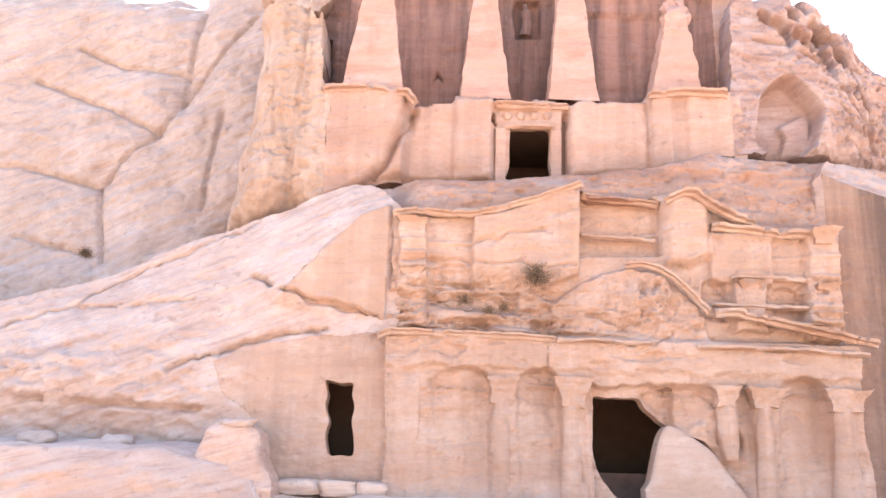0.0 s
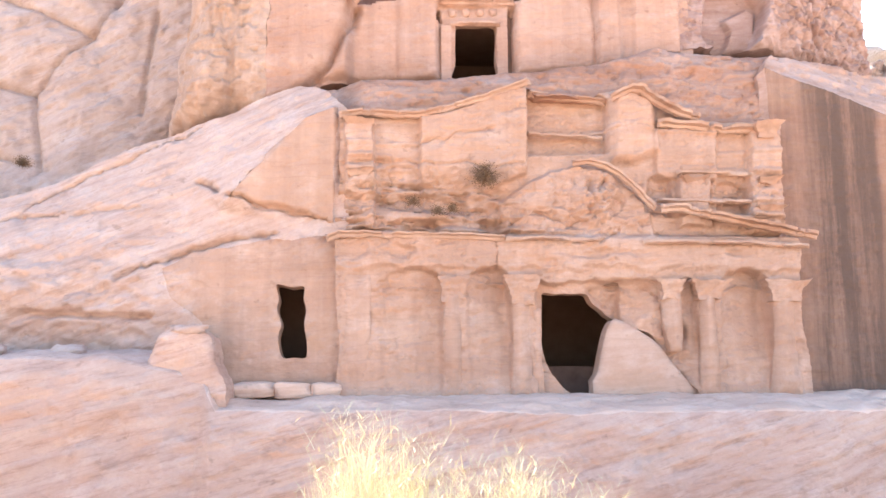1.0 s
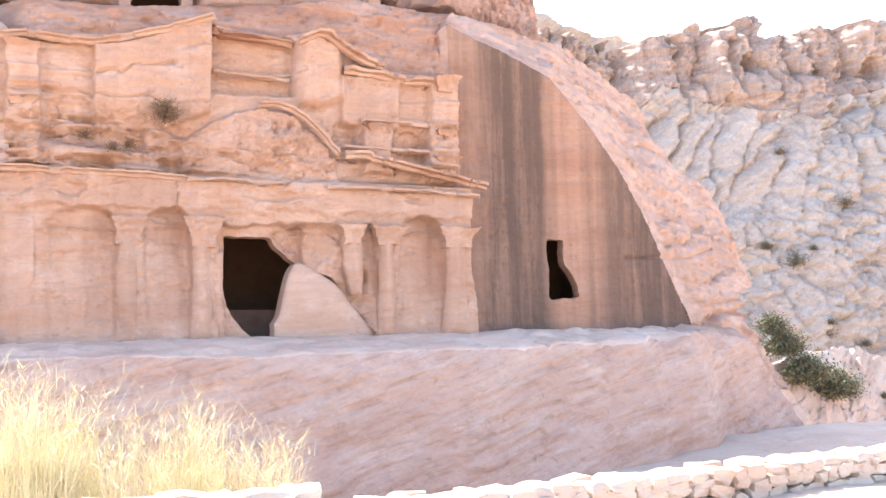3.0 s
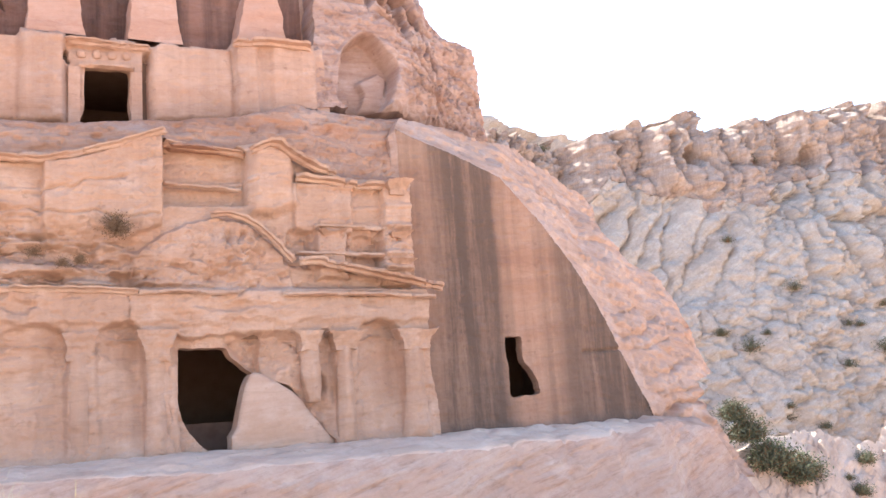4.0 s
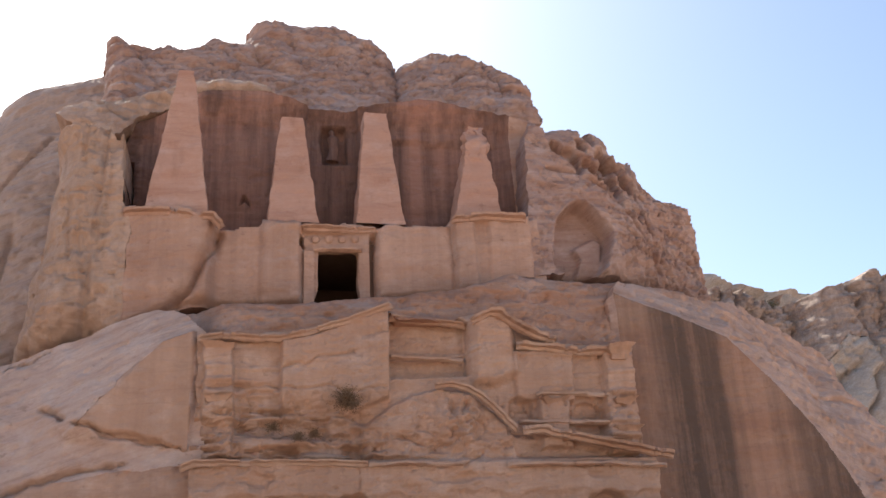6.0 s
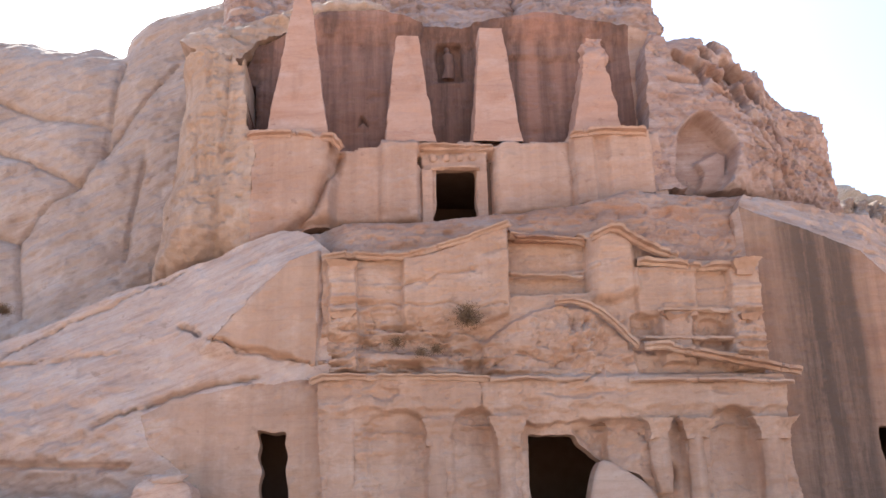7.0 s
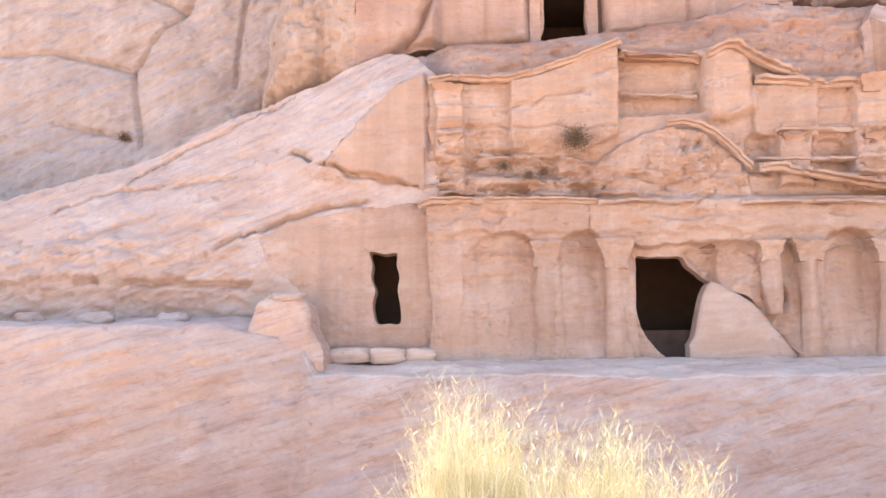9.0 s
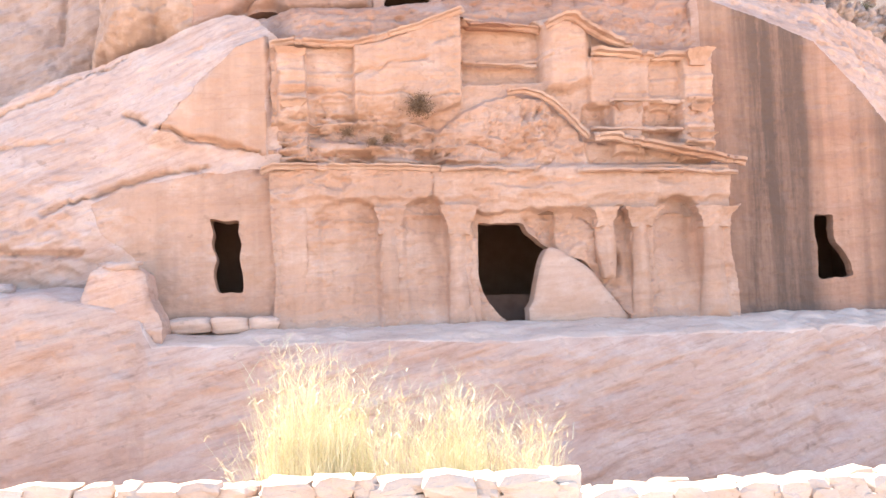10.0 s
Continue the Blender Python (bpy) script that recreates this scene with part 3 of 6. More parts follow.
def west_depth(x, z):
    y = grid_blend(x, z + 0.3 * fbm(x, 0, z, (0.45, 1, 0.5), 4, 595) * np.clip((-7 - x) / 2, 0, 1), [-46, -18, -13, -8, -5.5, -1.0], [-1, 1.5, 2.8, 3.4, 4.6, 6, 8.2, 12.8],
                   [[35.6, 35.6, 35.6, 35.3, 34.9, 34.7],
                    [36.05, 36.0, 35.95, 35.4, 34.85, 34.72],
                    [35.75, 35.7, 35.6, 35.15, 34.8, 34.72],
                    [35.45, 35.4, 35.3, 35.05, 34.8, 34.72],
                    [35.8, 35.7, 35.5, 35.1, 34.85, 34.72],
                    [36.6, 36.4, 36.0, 35.4, 35.0, 34.75],
                    [38.0, 37.8, 37.3, 36.3, 35.5, 34.9],
                    [40.5, 40.5, 40.0, 38.8, 37.4, 36.4]])
    dcut = poly(x, z, CUT)
    cut = step(dcut, 0.06)
    y = np.where(z > 6.3, np.minimum(y, 34.8 + 0.75 * np.clip(dcut, 0, 9)), y)
    smooth_wall = np.clip((x + 7.6) / 1.5, 0, 1) * step(z - 5.6, 1.2)
    rough = 1 - 0.78 * np.maximum(cut, smooth_wall)
    y = y * (1 - cut) + 34.74 * cut
    y = y - rough * (weather(x, y, z, 0.20, 50, 0.36) + 0.10 * ledges(x, z, 0.9, 0.36, 55) + 0.12 * fbm(x, y, z, (0.25, 0.25, 0.25), 2, 59))
    for k, c in enumerate(CRACKS_WEST):
        y = y + crack(x, z, c, 0.28 if k in (2, 4) else 0.5, 0.05 if k in (2, 4) else 0.07, 901 + 3 * k)
    low_beds = np.clip((6.4 - z) / 2.0, 0, 1) * np.clip((-7.2 - x) / 1.5, 0, 1)
    y = y - low_beds * (0.16 * ledges(x, z, 1.2, 0.06, 592) + 0.26 * np.abs(fbm(x, 0, z, (0.5, 1, 1.5), 5, 594, 0.6)) + 0.22 * blocks(x, z, 1.5, 0.7, 10, 596))
    holes = line(x, z, OVERHANG)
    y = y + 0.5 * np.exp(-(holes / 0.10) ** 2) * (fbm(x, 0, z, (1.1, 1, 1), 2, 57) > 0.1)
    return y + 0.035 * fbm(x, y, z, (3, 3, 4), 3, 58) + rough * 0.07 * flaked(x, z, 970, 0.36)


WINDOW_WALL = [(-7.81, 4.79), (-6.87, 5.42), (-5.60, 5.61), (-3.59, 5.89), (-0.95, 6.15), (-1.02, -0.89), (-6.80, -0.84), (-6.10, 2.66), (-7.48, 3.84)]


def west_mask(wall):
    def mask(x, z):
        wx, wz = x + 0.10 * fbm(x, 0, z, (1.0, 1, 1.0), 3, 53), z + 0.10 * fbm(x, 0, z, (1.2, 1, 1.2), 3, 54)
        outer = poly(x, z, WEST_SKY) + 0.10 * fbm(x, 0, z, (0.8, 1, 0.8), 3, 51)
        cut = np.minimum(poly(wx, wz, CUT), poly(wx, wz, WINDOW_WALL))
        return np.maximum(outer, cut if wall else -cut)
    return mask


tagged(relief("wall_cut", (-9.5, -1.0, -1.0, 12.2), 0.07, west_depth, CARVED, mask=west_mask(True), holes=[lambda x, z: poly(x, z, WINDOW)], hole_depth=1.1, back=5.0),
       "smooth cut tomb wall with a small dark window", "rock wall", kind="structure")
tagged(relief("rock_slope_west", (-46, -1.0, -1.0, 13.6), 0.09, west_depth, SLOPE, mask=west_mask(False), back=7.0),
       "smooth bedded pale sandstone slope beside the tomb", "rock slope", kind="structure")


def chamber(name, x0, x1, y0, y1, z0, z1, door, label):
    """A cut room behind an opening, its stone coloured dark as in shade; door is the gap in its front wall (x0, x1, z0,
    z1).
    """
    bm = bmesh.new()

    def quad(*pts):
        bm.faces.new([bm.verts.new(p) for p in pts])

    quad((x0, y1, z0), (x0, y1, z1), (x1, y1, z1), (x1, y1, z0))
    quad((x0, y0, z0), (x0, y0, z1), (x0, y1, z1), (x0, y1, z0))
    quad((x1, y0, z0), (x1, y1, z0), (x1, y1, z1), (x1, y0, z1))
    quad((x0, y0, z1), (x1, y0, z1), (x1, y1, z1), (x0, y1, z1))
    quad((x0, y0, z0), (x0, y1, z0), (x1, y1, z0), (x1, y0, z0))
    a, b, c, d = door
    quad((x0, y0, z0), (a, y0, z0), (a, y0, z1), (x0, y0, z1))
    quad((b, y0, z0), (x1, y0, z0), (x1, y0, z1), (b, y0, z1))
    quad((a, y0, d), (b, y0, d), (b, y0, z1), (a, y0, z1))
    if c > z0:
        quad((a, y0, z0), (b, y0, z0), (b, y0, c), (a, y0, c))
    return tagged(part(name, bm, ROOM_SHADE, None), label, "cave room", kind="structure")


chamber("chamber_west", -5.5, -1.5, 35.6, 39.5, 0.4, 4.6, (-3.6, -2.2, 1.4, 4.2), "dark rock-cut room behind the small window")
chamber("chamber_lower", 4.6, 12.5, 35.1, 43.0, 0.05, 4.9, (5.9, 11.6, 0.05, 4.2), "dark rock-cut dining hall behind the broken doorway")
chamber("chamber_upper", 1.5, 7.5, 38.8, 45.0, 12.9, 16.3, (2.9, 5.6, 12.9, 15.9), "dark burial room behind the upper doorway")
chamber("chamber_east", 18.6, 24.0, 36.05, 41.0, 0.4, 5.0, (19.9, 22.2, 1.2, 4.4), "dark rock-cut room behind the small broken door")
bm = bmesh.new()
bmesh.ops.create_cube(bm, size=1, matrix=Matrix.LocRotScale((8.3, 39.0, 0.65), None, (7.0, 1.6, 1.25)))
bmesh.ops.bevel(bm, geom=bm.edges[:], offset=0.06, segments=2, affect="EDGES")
tagged(part("stone_bench", bm, BENCH_SHADE, None), "rock-cut bench along the dark hall's wall", "bench")

# ---------------------------------------------------------------- lower tomb: two storeys of worn carving
lower_tomb = thing("rock_cut_tomb", "worn two-storey pink sandstone tomb front with broken pediments", "tomb", (7.4, FACE, 0.2))


def fixed(ob):
    """Keep a part built in world places where it is under its thing."""
    top = ob
    while top.parent:
        top = top.parent
    ob.matrix_parent_inverse = Matrix.Translation(-top.location)
    return ob


FRONT_RIM = [(-1.35, -0.2)] + [(-1.33, 2.16), (-1.48, 6.05), (-1.34, 8.36), (-1.37, 10.58), (-0.53, 10.81), (1.46, 10.94), (2.83, 11.18), (4.33, 11.65), (5.79, 12.16), (6.04, 11.72), (8.42, 11.66), (9.74, 12.02), (10.38, 11.63), (11.46, 11.04), (12.98, 10.62), (15.81, 10.60), (15.69, 8.56), (15.67, 6.82), (15.99, 5.74), (15.93, 2.98), (16.14, 1.31), (16.23, -0.02)] + [(16.3, -0.2)]
DOORWAY = loop([(6.22, 3.88), (6.72, 3.86), (7.35, 3.89), (7.92, 3.85), (8.07, 3.56), (8.49, 3.27), (8.96, 2.96), (9.62, 2.60), (10.24, 2.36), (10.65, 1.94), (11.04, 1.37), (11.48, 0.75), (11.78, 0.06), (9.94, -0.01), (8.07, 0.00), (7.30, 0.10), (6.88, 0.50), (6.56, 0.92), (6.29, 1.46), (6.17, 2.06), (6.18, 2.97), (6.19, 3.49)])
NICHES = [(0.4, 2.4, -2, 4.8, 0.42), (3.4, 5.0, -2, 4.85, 0.46), (12.95, 14.75, -2, 4.75, 0.60), (11.25, 12.0, 0.6, 4.35, 0.32)]


def front_depth(x, z):
    low = 34.28 + 0 * x
    wx = x + 0.10 * fbm(x, 0, z, (0.9, 1, 0.9), 3, 68)
    wz = z + 0.12 * fbm(x, 0, z, (1.1, 1, 1.1), 3, 69)
    for x0, x1, z0, z1, deep in NICHES:
        deep = deep * np.clip(0.35 + 1.1 * (x - x0) / (x1 - x0), 0.3, 1.3)      # worn away on its western side
        fade = 0.25 + 0.75 * np.clip((z - 0.2) / 2.6, 0, 1)
        low = low + deep * fade * step(arch(wx, wz, x0, x1, z0, z1), 0.2)
    lintel = rect(wx, wz, 5.95, 9.2, 0, 4.28, 0.1)
    low = low + 0.46 * lintel
    broken = poly(wx, wz, [(8.02, 3.97), (9.05, 4.43), (10.31, 4.23), (11.43, 2.98), (11.75, 0.31), (10.62, 1.33), (8.95, 2.67)])
    low = low + (0.42 + 0.25 * fbm(x, 0, z, (0.9, 1, 1.4), 4, 711)) * step(broken, 0.5) * (z < 4.4)
    low = low - 0.16 * step(4.75 - wz, 0.25)                     # the plain band over the capitals
    low = low - 0.22 * np.clip((0.9 - z) / 0.9, 0, 1) ** 2
    up = 34.75 + 0 * x
    up = up - 0.42 * rect(wx, z, -1.15, -0.05, 6.2, 10.3)        # corner piers
    up = up - 0.46 * rect(wx, z, 14.35, 15.55, 6.2, 10.3)
    up = up - 0.36 * rect(wx, wz, 11.55, 12.75, 6.4, 8.3, 0.15)  # low pier
    up = up - 0.45 * step(poly(x, z, [(1.67, 10.55), (2.83, 10.79), (4.32, 11.36), (5.77, 11.98), (5.70, 8.44), (4.07, 7.78), (1.66, 7.75)]), 0.12) * np.clip((z - 7.6) / 1.0, 0, 1)
    up = up + 0.75 * step(poly(x, z, [(5.80, 12.21), (8.43, 11.77), (8.96, 11.44), (8.89, 9.31), (5.74, 9.20)]), 0.08)
    up = up - 0.50 * step(poly(x, z, [(9.12, 11.56), (9.91, 11.84), (10.70, 11.32), (10.73, 9.38), (9.85, 8.93), (9.03, 9.03)]), 0.45)
    up = up - 0.28 * rect(wx, wz, 10.6, 13.1, 8.3, 10.2, 0.12)
    up = up + 0.34 * step(arch(wx, wz, 13.1, 14.3, 6.9, 8.3), 0.12)
    up = up + 0.30 * step(arch(wx, wz, 10.3, 11.3, 7.0, 8.4), 0.15)
    up = up + 0.22 * step(arch(wx, wz, 0.1, 1.75, 7.3, 8.7), 0.15)
    tymp = step(poly(wx, wz, [(4.74, 6.20), (4.76, 7.32), (5.55, 8.05), (6.51, 8.50), (7.69, 8.81), (8.86, 8.48), (9.81, 7.73), (10.53, 7.10), (10.49, 5.92)]), 0.12)
    up = up - 0.30 * tymp
    boss = step(np.hypot((x - 8.35) / 0.75, (z - 7.5) / 1.05) - 1, 0.8)
    up = up - 0.34 * boss * (1 + 0.85 * fbm(x, 0, z, (1.9, 1, 1.9), 5, 71, 0.6)) + 0.04 * boss * flaked(x, z, 1010)
    for c, out in (([(14.54, 8.59), (15.21, 8.61), (15.83, 8.56)], 0.14), ([(12.90, 7.50), (14.22, 7.47), (15.77, 7.49)], 0.16), ([(12.90, 6.87), (14.21, 6.90), (15.76, 6.87)], 0.16), ([(13.15, 9.29), (14.40, 9.36), (15.66, 9.43)], 0.09),
                   ([(11.73, 8.68), (12.43, 8.69), (13.26, 8.66), (14.23, 8.66)], 0.12), ([(8.10, 10.22), (8.65, 10.26), (9.21, 10.36)], 0.2), ([(10.80, 10.14), (12.44, 10.14), (14.12, 10.09)], 0.14)):
        up = up - out * step(line(x, z, c) - 0.09, 0.05)
    for c in ([(-1.11, 9.51), (-0.32, 9.52), (0.52, 9.49), (1.60, 9.55)], [(-1.10, 9.04), (-0.11, 9.05), (0.52, 9.02)], [(-1.10, 8.57), (0.52, 8.55), (1.60, 8.56)]):
        up = up - 0.12 * step(line(x, z, c) - 0.08, 0.05)
    west = step(x - 5.0, 1.2)
    broken_beds = np.clip((8.3 - z) / 0.6, 0, 1) * west               # the crumbled beds over the cornice
    up = up - 0.40 * np.clip((7.3 - z) / 1.2, 0, 1) * west
    beds = fbm(x, 0, z + 0.03 * x, (0.30, 1, 2.1), 4, 72)
    up = up + broken_beds * (0.55 * np.clip(beds, -0.35, 0.7))
    caves = np.clip(fbm(x, 0, z, (0.75, 1, 3.2), 4, 76) - 0.18, 0, 0.5)
    up = up + 0.9 * caves * broken_beds
    t = step(6.05 - z, 0.2)
    y = low * (1 - t) + up * t
    wear = 0.55 + 0.9 * np.clip(fbm(x, 0, z, (0.25, 1, 0.3), 2, 73), 0, 1)
    y = y - weather(x, y, z, 0.15, 70) * wear - 0.03 * ledges(x, z, 1.4, -0.03, 79) * wear - 0.06 * fbm(x, y, z, (0.9, 0.9, 1.0), 4, 78)
    y = y + 0.035 * np.clip(1 - np.abs(fbm(x, 0, z - 0.02 * x, (0.22, 1, 1.9), 5, 781)) / 0.03, 0, 1) * np.clip(0.4 + 1.5 * fbm(x, 0, z, (0.4, 1, 0.4), 2, 783), 0, 1)
    scars = np.clip(fbm(x, 0, z, (0.55, 1, 1.3), 5, 77) - 0.22, 0, 0.5)
    y = y + 0.42 * scars * (0.3 + 0.7 * step(np.abs(z - 5.6) - 2.2, 1.5))
    for k, c in enumerate(([(4.76, 7.32), (4.73, 5.88)], [(4.50, 5.77), (4.57, 4.83)], [(-0.50, 6.26), (1.56, 6.59), (2.80, 6.60)], [(-1.13, 7.41), (-0.10, 7.57), (1.66, 7.37), (2.91, 7.66)], [(0.52, 8.38), (0.56, 7.91)],
                           [(9.11, 6.33), (8.46, 5.80)], [(4.89, 6.41), (6.16, 6.95), (7.21, 6.49), (8.71, 6.86)], [(-0.93, 8.75), (1.66, 8.80), (4.08, 8.68), (5.56, 8.79)], [(-0.92, 6.97), (0.73, 7.11), (1.56, 6.87), (3.43, 6.71)], [(1.77, 9.51), (2.82, 9.87), (4.31, 10.11)])):
        y = y + crack(x, z, c, 0.15, 0.035, 930 + 3 * k)
    y = y + 0.085 * flaked(x, z, 960, 0.01) * (0.6 + 0.8 * step(np.abs(z - 7.2) - 1.2, 0.8))
    top = np.clip((z - 9.6) / 3, 0, 1)
    return y + 0.3 * top ** 2


fixed(relief("wall", (-1.6, 16.4, -0.2, 12.6), 0.045, front_depth, CARVED, lower_tomb,
             mask=lambda x, z: poly(x, z, FRONT_RIM) + 0.05 * fbm(x, 0, z, (1.5, 1, 1.5), 3, 74),
             holes=[lambda x, z: poly(x, z, DOORWAY) + 0.03 * fbm(x, 0, z, (2.5, 1, 2.5), 2, 75)], hole_depth=0.7, back=2.2))


def pilaster(x, w_top, w_foot, z0, z1, out, seed, label="", skew=0.0):
    """A half-round worn shaft against the wall."""
    def mask(X, Z):
        h = np.clip((Z - z0) / (z1 - z0), 0, 1)
        half = (w_foot + (w_top - w_foot) * np.clip(h * 2.2, 0, 1)) / 2
        return np.maximum(np.abs(X - x - skew * (h - 1)) - half * (1 + 0.08 * fbm(X * 0, 0, Z, (1, 1, 1.5), 3, seed)), np.maximum(z0 - Z, Z - z1))

    def depth(X, Z):
        d = np.clip(-mask(X, Z), 0, 1)
        return 34.34 - out * np.clip(d / (w_top * 0.45), 0, 1) ** 0.6 - weather(X, 34 + 0 * X, Z, 0.2, seed)

    m = max(w_top, w_foot)
    return fixed(relief("pilaster", (x - m - abs(skew), x + m + abs(skew), z0, z1), 0.06, depth, CARVED, lower_tomb, mask=mask, back=0.5, label=label))


def capital(x, w, z0, z1, out, seed, base=34.3):
    """A blocky capital, flaring to horns at its top corners."""
    def mask(X, Z):
        h = np.clip((Z - z0) / (z1 - z0), 0, 1)
        half = w / 2 * (0.55 + 0.45 * h ** 1.8)
        return np.maximum(np.abs(X - x) - half, np.maximum(z0 - Z, Z - z1)) + 0.075 * fbm(X, 0, Z, (2.6, 1, 2.6), 3, seed)

    def depth(X, Z):
        h = np.clip((Z - z0) / (z1 - z0), 0, 1)
        return base - out * (0.45 + 0.55 * h ** 1.5) - weather(X, 34 + 0 * X, Z, 0.26, seed) - 0.05 * fbm(X, 0, Z, (4, 1, 4), 3, seed + 5)

    return fixed(relief("capital", (x - w / 2 - 0.06, x + w / 2 + 0.06, z0, z1), 0.05, depth, CARVED, lower_tomb, mask=mask, back=0.6))


for k, (x, wt, wf, z0, z1, out) in enumerate([(-0.65, 0.95, 1.0, 0.0, 4.5, 0.16), (2.83, 0.62, 0.75, 0.0, 3.9, 0.22), (5.35, 0.66, 0.85, 0.0, 3.9, 0.24),
                                              (12.35, 0.62, 0.85, 0.0, 3.9, 0.28), (15.25, 0.85, 1.35, 0.0, 3.95, 0.34), (5.93, 0.34, 0.5, 0.1, 3.3, 0.12)]):
    pilaster(x, wt, wf, z0, z1, out, 80 + k)
pilaster(10.95, 0.78, 0.4, 1.7, 4.2, 0.24, 87, "broken pilaster stump hanging over the fallen slab", skew=-0.15)
for k, (x, w, z0, z1, out) in enumerate([(2.85, 1.35, 3.5, 4.5, 0.34), (5.4, 1.45, 3.4, 4.5, 0.36), (12.4, 1.5, 3.6, 4.35, 0.55), (15.25, 1.85, 3.55, 4.35, 0.62), (10.9, 1.1, 3.6, 4.35, 0.5)]):
    capital(x, w, z0, z1, out, 90 + k)
for k, (x, w, z0, z1, out) in enumerate([(14.95, 1.2, 9.85, 10.45, 0.75), (14.95, 1.05, 8.05, 8.35, 0.62), (15.0, 1.2, 6.95, 7.2, 0.62), (12.1, 1.3, 8.05, 8.35, 0.45), (-0.6, 1.25, 9.9, 10.4, 0.6), (-0.6, 1.15, 8.2, 8.45, 0.5)]):
    capital(x, w, z0, z1, out, 96 + k, base=34.55)

CORNICE = [(0.0, -0.20), (0.16, -0.17), (0.20, -0.06), (0.46, -0.03), (0.50, 0.07), (0.10, 0.13), (-0.3, 0.16)]
ARCHED = [(0.0, -0.15), (0.10, -0.13), (0.14, -0.05), (0.28, -0.03), (0.30, 0.05), (0.06, 0.09), (-0.2, 0.11)]
SLIM = [(0.0, -0.09), (0.08, -0.07), (0.20, -0.03), (0.20, 0.05), (0.05, 0.09), (-0.2, 0.1)]
LIP = [(0.0, -0.16), (0.10, -0.13), (0.16, -0.05), (0.34, 0.0), (0.36, 0.05), (0.02, 0.10), (-0.5, 0.16)]
for name, path, prof, y, seed in [
    ("lower_cornice", [(-1.80, 5.84), (-1.31, 6.01), (-0.29, 6.01), (1.97, 5.97), (3.42, 5.96), (4.78, 5.88)], LIP, 34.15, 1),
    ("lower_cornice", [(4.77, 5.80), (6.14, 5.87), (7.19, 5.81), (8.25, 5.82)], SLIM, 34.02, 2),
    ("lower_cornice", [(9.90, 5.75), (11.66, 5.76), (14.03, 5.73), (16.25, 5.61)], SLIM, 33.98, 3),
    ("raking_cornice", [(10.64, 7.07), (11.50, 7.08), (12.57, 6.83), (14.08, 6.50), (15.59, 6.25), (16.63, 6.05)], CORNICE, 34.1, 4),
    ("arch_moulding", [(7.37, 8.81), (8.02, 8.86), (8.66, 8.69), (9.18, 8.38), (9.71, 7.93), (10.18, 7.41), (10.53, 7.07)], ARCHED, 34.3, 5),
    ("upper_cornice", [(-1.41, 10.58), (-0.53, 10.73), (0.51, 10.66), (1.56, 10.63), (2.83, 10.96), (4.32, 11.43), (5.29, 11.82), (5.84, 12.07)], LIP, 34.5, 7),
    ("upper_cornice", [(5.83, 11.72), (7.12, 11.63), (8.64, 11.50), (8.96, 11.42)], LIP, 35.2, 8),
    ("upper_cornice", [(8.96, 11.42), (9.73, 11.79), (10.17, 11.76), (10.70, 11.32), (11.56, 10.89), (12.43, 10.64)], CORNICE, 34.45, 9),
    ("upper_cornice", [(10.78, 10.46), (12.09, 10.37), (13.40, 10.25), (14.62, 10.27)], CORNICE, 34.55, 10),
    ("recess_band", [(5.76, 10.13), (7.08, 10.07), (8.81, 10.01)], SLIM, 35.22, 11),
    ("string_course", [(10.65, 7.42), (12.39, 7.44), (14.45, 7.39)], SLIM, 34.6, 13),
    ("string_course", [(12.57, 6.86), (14.09, 6.80), (15.58, 6.79)], SLIM, 34.6, 14),
    ("string_course", [(11.46, 8.51), (12.87, 8.53), (14.62, 8.48)], SLIM, 34.55, 15),
]:
    fixed(sweep(name, path, prof, y, WORN, lower_tomb, seed=100 + seed * 3))

# the smooth fallen slab that fills the broken side of the doorway
SLAB = loop([(9.01, 2.91), (10.09, 2.33), (10.60, 1.91), (11.00, 1.33), (11.46, 0.76), (11.73, 0.06), (7.92, 0.08), (8.19, 0.93), (8.38, 1.75), (8.62, 2.58)])
slab = relief("fallen_slab", (8.0, 12.0, 0.0, 3.2), 0.05, lambda x, z: 34.5 - weather(x, 34 + 0 * x, z, 0.08, 121) + rounding(np.clip(-poly(x, z, SLAB), 0, 9), 0.25) * 0.6,
              FALLEN, mask=lambda x, z: poly(x, z, SLAB), back=0.8)
tagged(slab, "smooth pale sandstone slab blocking half the doorway", "stone slab")


def bench():
    b = thing("stone_kerb", "low worn stone kerb of joined blocks by the window wall", "stone bench", (-3.2, 34.2, 0.2))
    for k, (x0, x1) in enumerate([(-5.1, -3.5), (-3.47, -2.25), (-2.22, -1.25)]):
        fixed(boulder("block", ((x0 + x1) / 2, 34.2, 0.36), (x1 - x0 + 0.06, 1.0, 0.56), PALE_SKYLIT, b, 130 + k, 0.2, flat=0.5))


bench()

BUTT = [(-7.65, -1.04), (-7.65, 0.92), (-7.36, 1.63), (-7.14, 2.2), (-6.57, 2.42), (-5.8, 2.37), (-5.49, 2.13), (-5.29, 1.26), (-4.95, 0.54), (-4.85, -0.09), (-4.88, -1.07)]
